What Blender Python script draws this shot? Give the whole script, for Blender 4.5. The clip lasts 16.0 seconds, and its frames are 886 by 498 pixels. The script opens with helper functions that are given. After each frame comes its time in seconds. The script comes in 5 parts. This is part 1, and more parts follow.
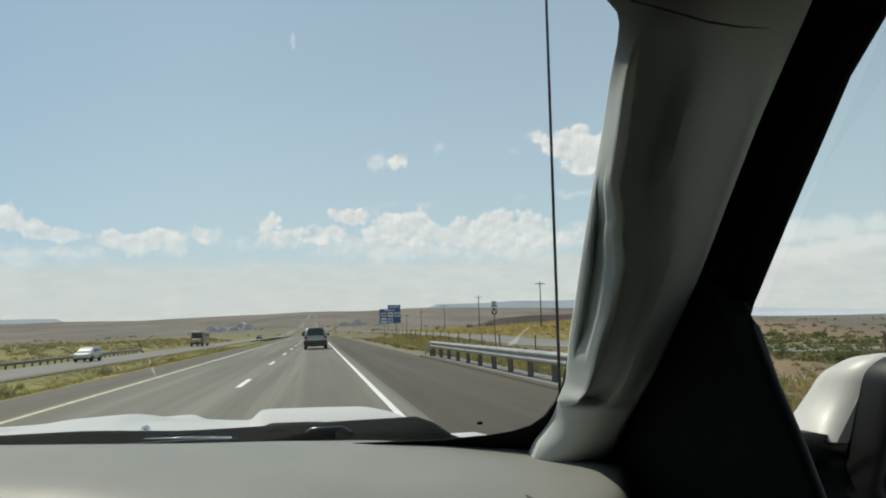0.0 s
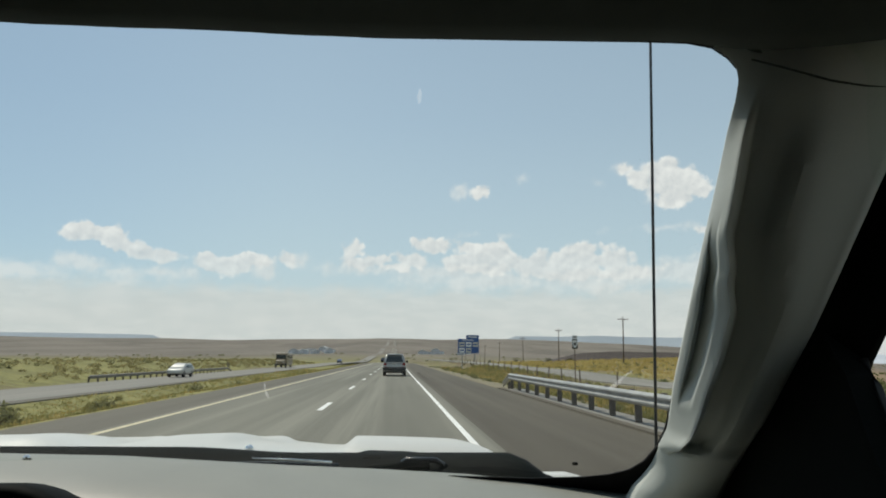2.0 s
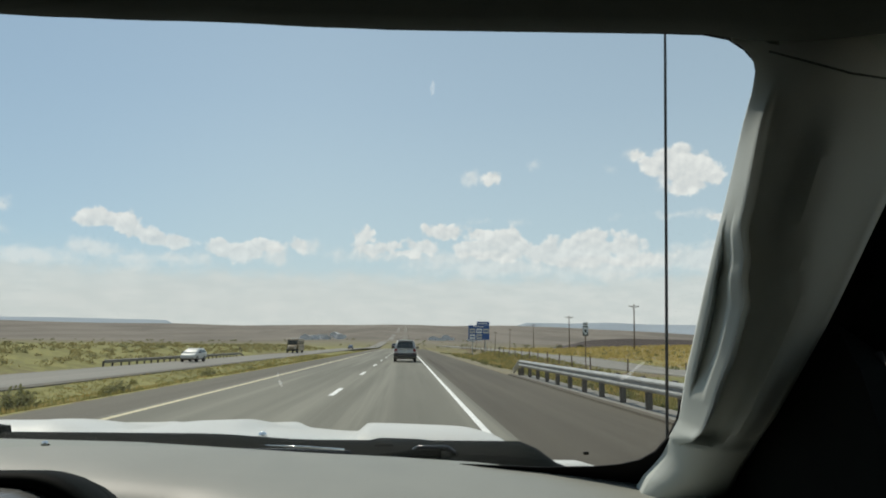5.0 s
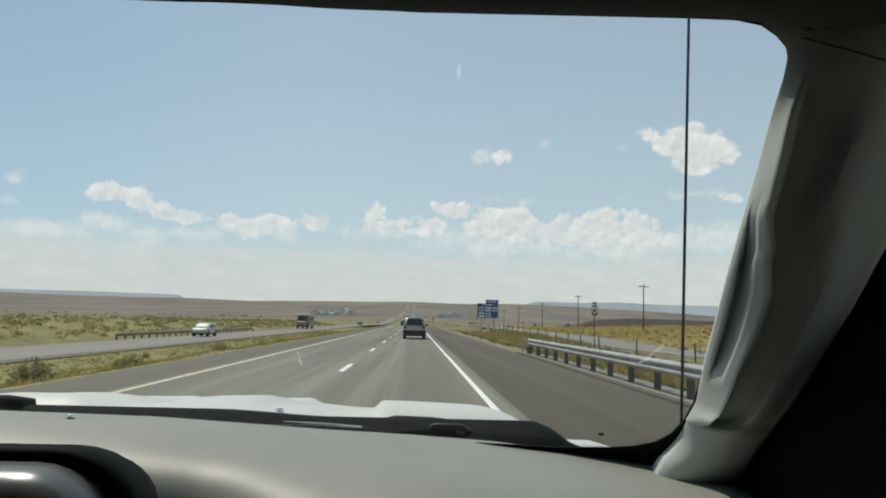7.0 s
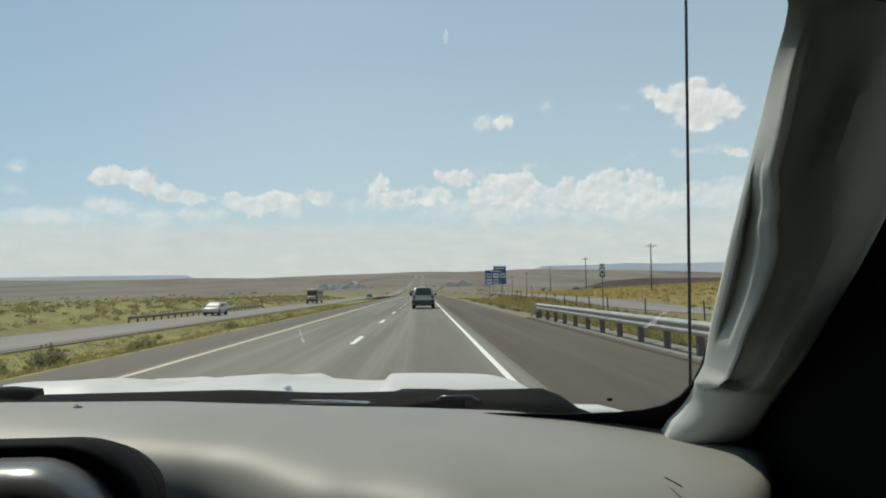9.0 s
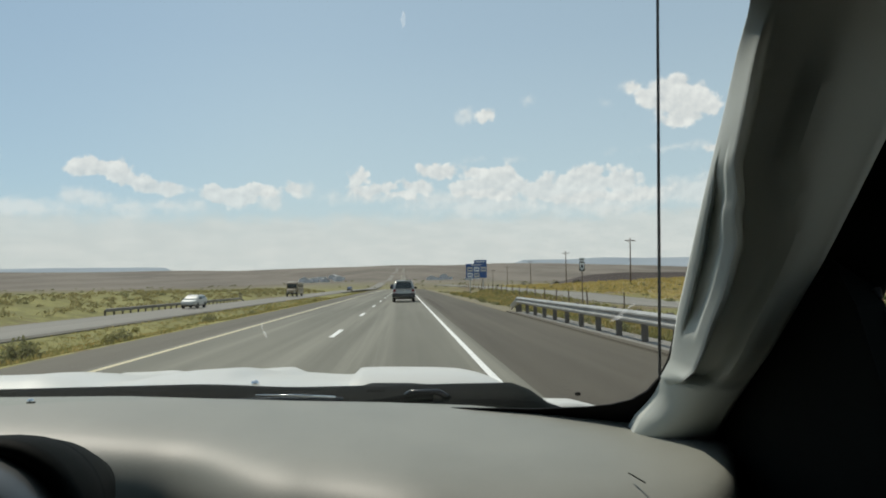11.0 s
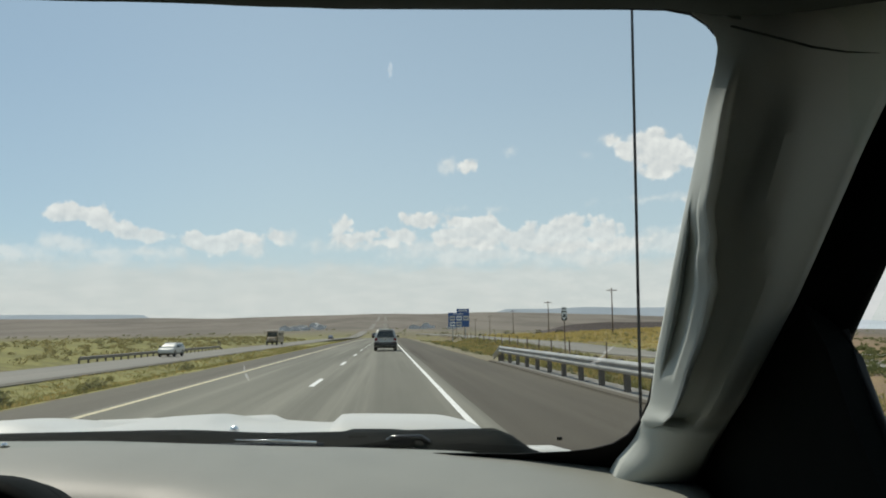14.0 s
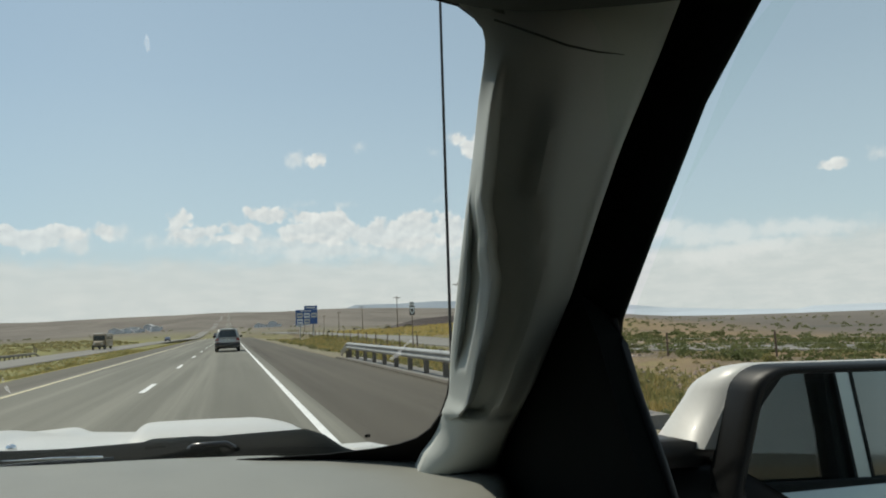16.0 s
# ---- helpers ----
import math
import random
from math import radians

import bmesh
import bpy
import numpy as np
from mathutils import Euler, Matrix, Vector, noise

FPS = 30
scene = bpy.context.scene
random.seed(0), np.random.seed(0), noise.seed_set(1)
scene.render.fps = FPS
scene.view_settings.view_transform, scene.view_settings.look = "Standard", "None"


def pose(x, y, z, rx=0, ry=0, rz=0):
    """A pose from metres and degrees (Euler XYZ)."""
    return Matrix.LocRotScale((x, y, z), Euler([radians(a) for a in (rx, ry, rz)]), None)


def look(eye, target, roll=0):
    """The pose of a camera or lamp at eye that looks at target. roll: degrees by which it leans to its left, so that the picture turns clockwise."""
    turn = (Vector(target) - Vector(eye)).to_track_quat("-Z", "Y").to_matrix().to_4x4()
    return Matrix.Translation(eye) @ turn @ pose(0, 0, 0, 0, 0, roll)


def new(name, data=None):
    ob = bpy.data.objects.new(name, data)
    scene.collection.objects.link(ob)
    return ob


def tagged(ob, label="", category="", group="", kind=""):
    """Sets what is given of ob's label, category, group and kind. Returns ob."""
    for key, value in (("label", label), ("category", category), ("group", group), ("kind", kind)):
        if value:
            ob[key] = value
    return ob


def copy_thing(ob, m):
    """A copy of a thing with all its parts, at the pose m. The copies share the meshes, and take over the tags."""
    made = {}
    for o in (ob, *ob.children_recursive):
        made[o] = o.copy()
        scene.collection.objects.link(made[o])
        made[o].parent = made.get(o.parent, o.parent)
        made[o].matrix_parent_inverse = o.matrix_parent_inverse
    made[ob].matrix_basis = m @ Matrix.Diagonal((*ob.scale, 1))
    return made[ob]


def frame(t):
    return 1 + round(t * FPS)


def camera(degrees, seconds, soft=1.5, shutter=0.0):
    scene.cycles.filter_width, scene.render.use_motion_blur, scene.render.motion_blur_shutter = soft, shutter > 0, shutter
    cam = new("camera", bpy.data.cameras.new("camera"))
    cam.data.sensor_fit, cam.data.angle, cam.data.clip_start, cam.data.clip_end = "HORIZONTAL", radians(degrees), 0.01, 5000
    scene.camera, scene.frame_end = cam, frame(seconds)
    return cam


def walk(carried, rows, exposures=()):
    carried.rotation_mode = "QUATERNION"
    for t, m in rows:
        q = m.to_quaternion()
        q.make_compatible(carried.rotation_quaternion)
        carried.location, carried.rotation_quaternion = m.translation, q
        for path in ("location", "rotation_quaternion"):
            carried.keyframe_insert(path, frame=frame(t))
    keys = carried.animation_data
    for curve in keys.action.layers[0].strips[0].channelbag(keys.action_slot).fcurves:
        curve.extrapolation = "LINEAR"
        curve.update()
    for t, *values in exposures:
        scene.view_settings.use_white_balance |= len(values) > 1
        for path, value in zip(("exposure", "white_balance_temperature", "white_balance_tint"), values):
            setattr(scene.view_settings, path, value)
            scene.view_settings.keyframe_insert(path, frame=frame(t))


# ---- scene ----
cam = camera(67.2, 16.0, soft=1.9)
# seconds, place, yaw, pitch, roll: a phone held in the front passenger seat
PATH = [
    (0, 0.076, 0.042, 1.405, -10.65, 6.61, 2.07),
    (0.5, 0.045, 0.032, 1.402, -7.42, 6.96, 0.96),
    (1, 0.030, 0.013, 1.419, -5.07, 9.09, 0.26),
    (1.5, 0.032, 0.006, 1.425, -4.13, 9.33, 0.31),
    (2, 0.029, 0.007, 1.417, -4.04, 9.28, -0.52),
    (2.5, 0.033, 0.013, 1.409, -4.05, 9.04, -0.31),
    (3, 0.032, 0.010, 1.411, -3.74, 8.86, -0.51),
    (3.5, 0.017, 0.008, 1.415, -3.33, 8.90, -1.31),
    (4, 0.029, 0.003, 1.425, -3.42, 8.71, -0.27),
    (6.5, 0.013, 0.008, 1.422, -2.63, 6.81, -1.74),
    (7, 0.007, -0.000, 1.430, -2.39, 6.20, -1.49),
    (7.5, 0.004, 0.009, 1.429, -2.08, 5.19, -1.24),
    (8, 0.005, 0.007, 1.427, -1.49, 3.72, -0.38),
    (8.5, 0.005, 0.011, 1.435, -1.24, 3.33, 0.37),
    (9, 0.021, 0.021, 1.438, -1.66, 3.52, 1.12),
    (11.5, 0.051, 0.047, 1.436, -3.50, 2.87, 0.73),
    (12, 0.038, 0.036, 1.438, -3.58, 3.15, 0.34),
    (12.5, 0.043, 0.025, 1.434, -4.50, 4.61, 0.21),
    (13, 0.041, 0.033, 1.425, -4.35, 5.20, 0.47),
    (13.5, 0.038, 0.028, 1.429, -3.97, 6.43, 0.39),
    (14, 0.048, 0.026, 1.425, -4.82, 7.09, 0.65),
    (14.5, 0.056, 0.025, 1.433, -5.47, 7.00, 1.34),
    (15, 0.068, 0.018, 1.436, -7.07, 7.33, 1.16),
    (15.5, 0.092, 0.025, 1.435, -9.45, 7.46, 1.63),
    (16, 0.139, 0.043, 1.424, -17.62, 6.39, 2.29),
]
walk(cam, [(t, pose(x, y, z, 90 + p, r, w)) for t, x, y, z, w, p, r in PATH], exposures=[(0.0, 0.0), (16.0, 0.0)])

# ---- world, sun ----
SUN_EL, SUN_AZ = 59.0, -42.0      # degrees; azimuth from straight ahead, to the right


def sun_way():
    a, e = radians(SUN_AZ), radians(SUN_EL)
    return Vector((math.sin(a) * math.cos(e), math.cos(a) * math.cos(e), math.sin(e)))


sun = new("sun", bpy.data.lights.new("sun", "SUN"))
sun.data.energy, sun.data.angle, sun.data.color = 3.6, radians(0.6), (1.0, 0.925, 0.80)
sun.matrix_world = look((0, 0, 50), Vector((0, 0, 50)) - sun_way())

# clouds: azimuth, elevation, half width and half height in degrees
CUMULUS_HIGH = [(22.7, 14.7, 2.0, 1.8), (24.2, 14.3, 1.7, 1.5), (22.8, 15.7, 1.3, 0.7), (21.0, 14.7, 1.15, 0.8), (25.5, 13.7, 1.1, 0.8), (23.4, 13.0, 2.0, 0.85),
                (19.6, 15.8, 0.75, 0.5), (20.3, 15.2, 0.6, 0.45), (7.2, 14.2, 0.8, 0.6), (26.0, 10.3, 0.95, 0.42), (48.7, 10.6, 0.95, 0.35)]
CUMULUS_BANK = [(-3.7, 9.2, 0.7, 0.85), (-2.8, 8.0, 1.75, 0.53), (-1.3, 8.3, 1.2, 0.5), (1.3, 8.3, 1.65, 0.7), (-0.2, 7.7, 1.45, 0.43), (3.3, 9.5, 1.75, 0.7),
                (6.1, 9.4, 1.3, 0.67), (8.6, 9.2, 1.35, 0.76), (7.4, 8.1, 4.2, 0.95), (12.2, 7.8, 2.4, 0.8), (15.0, 8.6, 2.7, 1.1), (16.2, 9.2, 1.8, 0.55),
                (17.3, 8.2, 2.7, 0.8), (14.1, 7.4, 4.2, 0.9), (19.2, 7.2, 2.5, 0.6)]
CUMULUS_LEFT = [(-24.6, 9.2, 1.75, 0.75), (-23.0, 9.0, 1.3, 0.85), (-25.8, 9.1, 0.9, 0.5), (-21.7, 8.4, 1.1, 0.6), (-20.4, 7.9, 1.2, 0.6), (-18.8, 7.8, 0.9, 0.6),
                (-15.5, 7.7, 1.0, 0.8), (-13.9, 7.5, 1.85, 0.75), (-12.2, 7.9, 1.6, 0.5), (-9.5, 8.0, 0.95, 0.55)]
THIN_CLOUD = [(5.6, 14.3, 0.55, 0.42), (10.9, 15.2, 0.2, 0.1), (17.5, 14.8, 0.3, 0.18), (19.4, 15.8, 0.7, 0.42), (23.0, 10.7, 0.6, 0.06), (-25.1, 7.0, 1.0, 0.5),
              (-23.5, 6.8, 1.2, 0.46), (-22.3, 6.4, 1.4, 0.42), (-21.1, 6.1, 0.95, 0.4), (-19.2, 6.5, 1.75, 0.35), (-11.0, 7.2, 0.95, 0.84), (-8.3, 8.0, 0.72, 0.38),
              (-30.9, 9.6, 0.28, 0.25), (-31.2, 7.9, 0.32, 0.18), (-28.9, 6.1, 2.3, 0.5), (5.0, 7.3, 4.4, 0.63), (7.4, 6.6, 5.8, 0.67), (16.8, 6.5, 5.5, 0.74),
              (21.3, 7.0, 2.7, 0.7), (25.5, 7.2, 3.4, 1.1), (-2.4, 7.4, 2.9, 0.4), (6.2, 10.5, 0.2, 0.08), (9.8, 10.4, 0.2, 0.08), (31.0, 7.0, 3.0, 0.9),
              (36.4, 7.0, 1.6, 0.8), (38.9, 6.2, 1.95, 0.7), (41.4, 6.1, 2.6, 0.7), (44.6, 6.2, 2.9, 0.53), (47.3, 6.1, 2.4, 0.35), (39.2, 4.6, 3.5, 0.57),
              (42.9, 4.9, 3.3, 0.58), (51.9, 10.9, 0.45, 0.29)]


class Net:
    """Short hand for building a node tree."""

    def __init__(self, tree):
        self.tree = tree

    def node(self, kind, **props):
        n = self.tree.nodes.new(kind)
        for k, v in props.items():
            if k == "operation":
                n.operation = v
            elif k == "blend_type":
                n.blend_type = v
            elif k == "data_type":
                n.data_type = v
            elif k == "noise_dimensions":
                n.noise_dimensions = v
            elif k == "sky_type":
                n.sky_type = v
            elif k == "feature":
                n.feature = v
        return n

    def put(self, value, socket):
        if isinstance(value, bpy.types.NodeSocket):
            self.tree.links.new(value, socket)
        elif value is not None:
            socket.default_value = value

    def math(self, op, a, b=None, c=None, clamp=False):
        n = self.node("ShaderNodeMath", operation=op)
        n.use_clamp = clamp
        for i, v in enumerate((a, b, c)):
            self.put(v, n.inputs[i])
        return n.outputs[0]

    def vec(self, op, a, b=None):
        n = self.node("ShaderNodeVectorMath", operation=op)
        self.put(a, n.inputs[0])
        self.put(b, n.inputs[1])
        return n.outputs[1] if op in ("DISTANCE", "LENGTH") else n.outputs[0]

    def noise(self, vector, scale, detail=4.0, rough=0.55):
        n = self.node("ShaderNodeTexNoise")
        self.put(vector, n.inputs["Vector"])
        n.inputs["Scale"].default_value, n.inputs["Detail"].default_value, n.inputs["Roughness"].default_value = scale, detail, rough
        return n.outputs[0]

    def ramp(self, fac, *stops):
        n = self.node("ShaderNodeValToRGB")
        e = n.color_ramp.elements
        while len(e) < len(stops):
            e.new(0.5)
        for el, (p, c) in zip(e, stops):
            el.position = p
            el.color = (c, c, c, 1) if isinstance(c, (int, float)) else (*c, 1)
        self.put(fac, n.inputs[0])
        return n.outputs[0]

    def mix(self, fac, a, b, blend="MIX"):
        n = self.node("ShaderNodeMix", data_type="RGBA", blend_type=blend)
        self.put(fac, n.inputs[0])
        for v, i in ((a, 6), (b, 7)):
            self.put((*v, 1) if isinstance(v, tuple) else v, n.inputs[i])
        return n.outputs[2]

    def step(self, x, lo, hi):
        n = self.node("ShaderNodeMapRange")
        n.interpolation_type = "SMOOTHSTEP"
        self.put(x, n.inputs[0])
        self.put(lo, n.inputs[1])
        self.put(hi, n.inputs[2])
        return n.outputs[0]


def make_world():
    w = bpy.data.worlds.new("sky")
    w.use_nodes = True
    scene.world = w
    t = w.node_tree
    t.nodes.clear()
    n = Net(t)
    way = n.node("ShaderNodeTexCoord").outputs["Generated"]
    sep = n.node("ShaderNodeSeparateXYZ")
    n.put(way, sep.inputs[0])
    az = n.math("MULTIPLY", n.math("ARCTAN2", sep.outputs[0], sep.outputs[1]), 57.2958)
    el = n.math("MULTIPLY", n.math("ARCSINE", sep.outputs[2]), 57.2958)
    comb = n.node("ShaderNodeCombineXYZ")
    n.put(az, comb.inputs[0])
    n.put(el, comb.inputs[1])
    flat = comb.outputs[0]
    # ragged edges: the place looked up is pushed about by noise at two scales
    at = flat
    for size, far in ((0.55, 0.9), (1.9, 0.55)):
        pn = n.node("ShaderNodeTexNoise")
        n.put(flat, pn.inputs["Vector"])
        pn.inputs["Scale"].default_value, pn.inputs["Detail"].default_value, pn.inputs["Roughness"].default_value = size, 4.0, 0.6
        at = n.vec("ADD", at, n.vec("MULTIPLY", n.vec("SUBTRACT", pn.outputs["Color"], (0.5, 0.5, 0.5)), (far * 1.3, far, 0)))

    def heap(blobs):
        """Depth inside the nearest of the blobs, in degrees."""
        field = None
        for a, e, rx, ry in blobs:
            d = n.vec("LENGTH", n.vec("MULTIPLY", n.vec("SUBTRACT", at, (a, e, 0)), (1 / rx, 1 / ry, 0)))
            k = min(rx, ry, 1.0)
            f = n.math("MULTIPLY_ADD", d, -k, k)
            field = f if field is None else n.math("SMOOTH_MAX", field, f, 0.12)
        return field

    def billows(place):
        """Rounded heads with finer ones on them, about -0.5 to 0.5."""
        total = n.math("MULTIPLY_ADD", n.noise(place, 1.05, 6.0, 0.56), 0.82, -0.41)
        for size, k in ((0.58, 0.68), (1.5, 0.30)):
            v = n.node("ShaderNodeTexVoronoi", feature="SMOOTH_F1")
            n.put(place, v.inputs["Vector"])
            v.inputs["Scale"].default_value, v.inputs["Smoothness"].default_value = size, 0.25
            total = n.math("ADD", total, n.math("MULTIPLY_ADD", v.outputs["Distance"], -k, k * 0.46))
        return total
    swirl = n.vec("ADD", flat, n.vec("MULTIPLY", n.vec("SUBTRACT", at, flat), (0.5, 0.5, 0.0)))
    lumps = billows(swirl)
    ragged = n.math("ADD", lumps, 0.17)
    body = n.math("MAXIMUM", n.math("ADD", heap(CUMULUS_LEFT + CUMULUS_BANK), ragged), n.math("ADD", heap(CUMULUS_HIGH), n.math("MULTIPLY_ADD", lumps, 0.55, 0.10)))
    thin = n.math("ADD", heap(THIN_CLOUD), n.math("MULTIPLY_ADD", ragged, 0.9, 0.06))
    mask = n.step(body, -0.04, 0.26)
    veiled = n.step(thin, -0.30, 0.55)
    # pale deck low over the land, with an uneven rim
    rim = n.noise(n.vec("MULTIPLY", flat, (0.6, 1.0, 1.0)), 0.45, 6.0, 0.6)
    height = n.math("ADD", el, n.math("MULTIPLY_ADD", rim, -3.2, 1.6))
    veil = n.math("MULTIPLY_ADD", n.step(height, 6.3, 4.9), 0.62, n.math("MULTIPLY", n.step(height, 8.5, 2.0), 0.30))
    haze = n.ramp(n.math("DIVIDE", el, 40.0), (0.0, 1.0), (0.16, 0.82), (0.5, 0.56), (1.0, 0.38))
    sky = n.node("ShaderNodeTexSky", sky_type="NISHITA")
    sky.sun_disc, sky.sun_elevation, sky.sun_rotation = False, radians(SUN_EL), radians(SUN_AZ)
    sky.air_density, sky.dust_density, sky.ozone_density, sky.altitude = 1.0, 1.2, 1.2, 1500
    base = n.mix(1.0, sky.outputs[0], (0.108, 0.121, 0.119), "MULTIPLY")
    haze = n.math("MULTIPLY", haze, n.math("MULTIPLY_ADD", n.step(az, -6.0, -42.0), -0.42, 1.0))
    base = n.mix(haze, base, (0.55, 0.655, 0.685))
    base = n.mix(n.math("MULTIPLY", n.step(az, -6.0, -44.0), 0.36), base, (0.30, 0.40, 0.47))
    deck = n.noise(n.vec("MULTIPLY", flat, (0.5, 1.6, 1.0)), 0.75, 6.0, 0.62)
    base = n.mix(veil, base, n.mix(n.step(deck, 0.35, 0.68), (0.645, 0.672, 0.66), (0.715, 0.727, 0.708)))
    # light on the heaps comes from above, from the sun's side
    beyond = billows(n.vec("ADD", swirl, (-0.22, 0.36, 0.0)))
    lit = n.math("MULTIPLY_ADD", n.math("SUBTRACT", lumps, beyond), 0.8, n.math("MULTIPLY_ADD", body, -0.12, 0.66))
    tone = n.ramp(lit, (0.25, (0.60, 0.635, 0.655)), (0.55, (0.745, 0.752, 0.745)), (0.85, (0.90, 0.895, 0.87)))
    low = n.step(el, 5.5, 11.0)
    col = n.mix(n.math("MULTIPLY", veiled, 0.58), base, n.mix(0.35, tone, (0.72, 0.73, 0.72)))
    col = n.mix(n.math("MULTIPLY", mask, n.math("MULTIPLY_ADD", low, 0.30, 0.62)), col, tone)
    bg = n.node("ShaderNodeBackground")
    n.put(col, bg.inputs[0])
    bg.inputs[1].default_value = 0.96
    out = n.node("ShaderNodeOutputWorld")
    n.put(bg.outputs[0], out.inputs[0])


make_world()


# ---- materials ----
def material(name, a, b=None, rough=0.6, metal=0.0, scale=8.0, fine=120.0, bump=0.1, depth=0.002, coat=0.0, spread=0.12, spec=0.5):
    """Two colours mixed by noise at two scales, with roughness that varies and fine relief."""
    m = bpy.data.materials.new(name)
    m.use_nodes = True
    t = m.node_tree
    n = Net(t)
    p = t.nodes["Principled BSDF"]
    pos = n.node("ShaderNodeTexCoord").outputs["Object"]
    big, small = n.noise(pos, scale, 4.0), n.noise(pos, fine, 3.0, 0.6)
    b = b or tuple(min(1.0, c * 1.25) for c in a)
    fac = n.math("ADD", n.math("MULTIPLY", big, 0.65), n.math("MULTIPLY", small, 0.35))
    n.put(n.mix(n.step(fac, 0.3, 0.7), a, b), p.inputs["Base Color"])
    n.put(n.math("MULTIPLY_ADD", fac, spread, rough - spread * 0.5), p.inputs["Roughness"])
    p.inputs["Metallic"].default_value = metal
    p.inputs["Coat Weight"].default_value = coat
    p.inputs["Specular IOR Level"].default_value = spec
    if bump:
        k = n.node("ShaderNodeBump")
        k.inputs["Strength"].default_value, k.inputs["Distance"].default_value = bump, depth
        n.put(small, k.inputs["Height"])
        n.put(k.outputs[0], p.inputs["Normal"])
    return m


def glass_sheet(name, gloss=0.05, tint=(1, 1, 1), strength=1.0):
    """Thin pane: clear, with a mirror layer by Fresnel."""
    m = bpy.data.materials.new(name)
    m.use_nodes = True
    t = m.node_tree
    t.nodes.clear()
    n = Net(t)
    clear, shine = n.node("ShaderNodeBsdfTransparent"), n.node("ShaderNodeBsdfGlossy")
    clear.inputs[0].default_value = (*tint, 1)
    shine.inputs["Roughness"].default_value = gloss
    fres = n.node("ShaderNodeFresnel")
    fres.inputs[0].default_value = 1.35
    mx = n.node("ShaderNodeMixShader")
    n.put(n.math("MULTIPLY", fres.outputs[0], strength), mx.inputs[0])
    n.put(clear.outputs[0], mx.inputs[1])
    n.put(shine.outputs[0], mx.inputs[2])
    n.put(mx.outputs[0], n.node("ShaderNodeOutputMaterial").inputs[0])
    return m


def asphalt(name, a, b, worn):
    """Asphalt with long streaks of wear along the way, grain and patches."""
    m = bpy.data.materials.new(name)
    m.use_nodes = True
    t = m.node_tree
    n = Net(t)
    p = t.nodes["Principled BSDF"]
    pos = n.node("ShaderNodeTexCoord").outputs["Object"]
    streak = n.noise(n.vec("MULTIPLY", pos, (1.0, 0.012, 1.0)), 1.1, 5.0, 0.6)
    patch = n.noise(n.vec("MULTIPLY", pos, (1.0, 0.15, 1.0)), 0.25, 4.0)
    grain = n.noise(pos, 45.0, 3.0, 0.7)
    fac = n.math("ADD", n.math("MULTIPLY", streak, 0.5), n.math("MULTIPLY", patch, 0.5))
    c = n.mix(n.step(fac, 0.36, 0.62), a, b)
    c = n.mix(n.math("MULTIPLY", n.step(streak, 0.48, 0.68), 0.85), c, worn)
    c = n.mix(n.math("MULTIPLY", n.step(grain, 0.35, 0.75), 0.35), c, tuple(v * 1.6 for v in b))
    speck = n.math("MULTIPLY", n.step(n.noise(pos, 16.0, 4.0, 0.75), 0.56, 0.70), 0.30)
    c = n.mix(speck, c, tuple(v * 1.9 for v in b))
    pits = n.math("MULTIPLY", n.step(n.noise(n.vec("ADD", pos, (7, 3, 1)), 11.0, 4.0, 0.75), 0.57, 0.70), 0.35)
    c = n.mix(pits, c, tuple(v * 0.45 for v in a))
    n.put(c, p.inputs["Base Color"])
    p.inputs["Roughness"].default_value = 0.82
    p.inputs["Specular IOR Level"].default_value = 0.3
    k = n.node("ShaderNodeBump")
    k.inputs["Strength"].default_value, k.inputs["Distance"].default_value = 0.25, 0.006
    n.put(grain, k.inputs["Height"])
    n.put(k.outputs[0], p.inputs["Normal"])
    return m


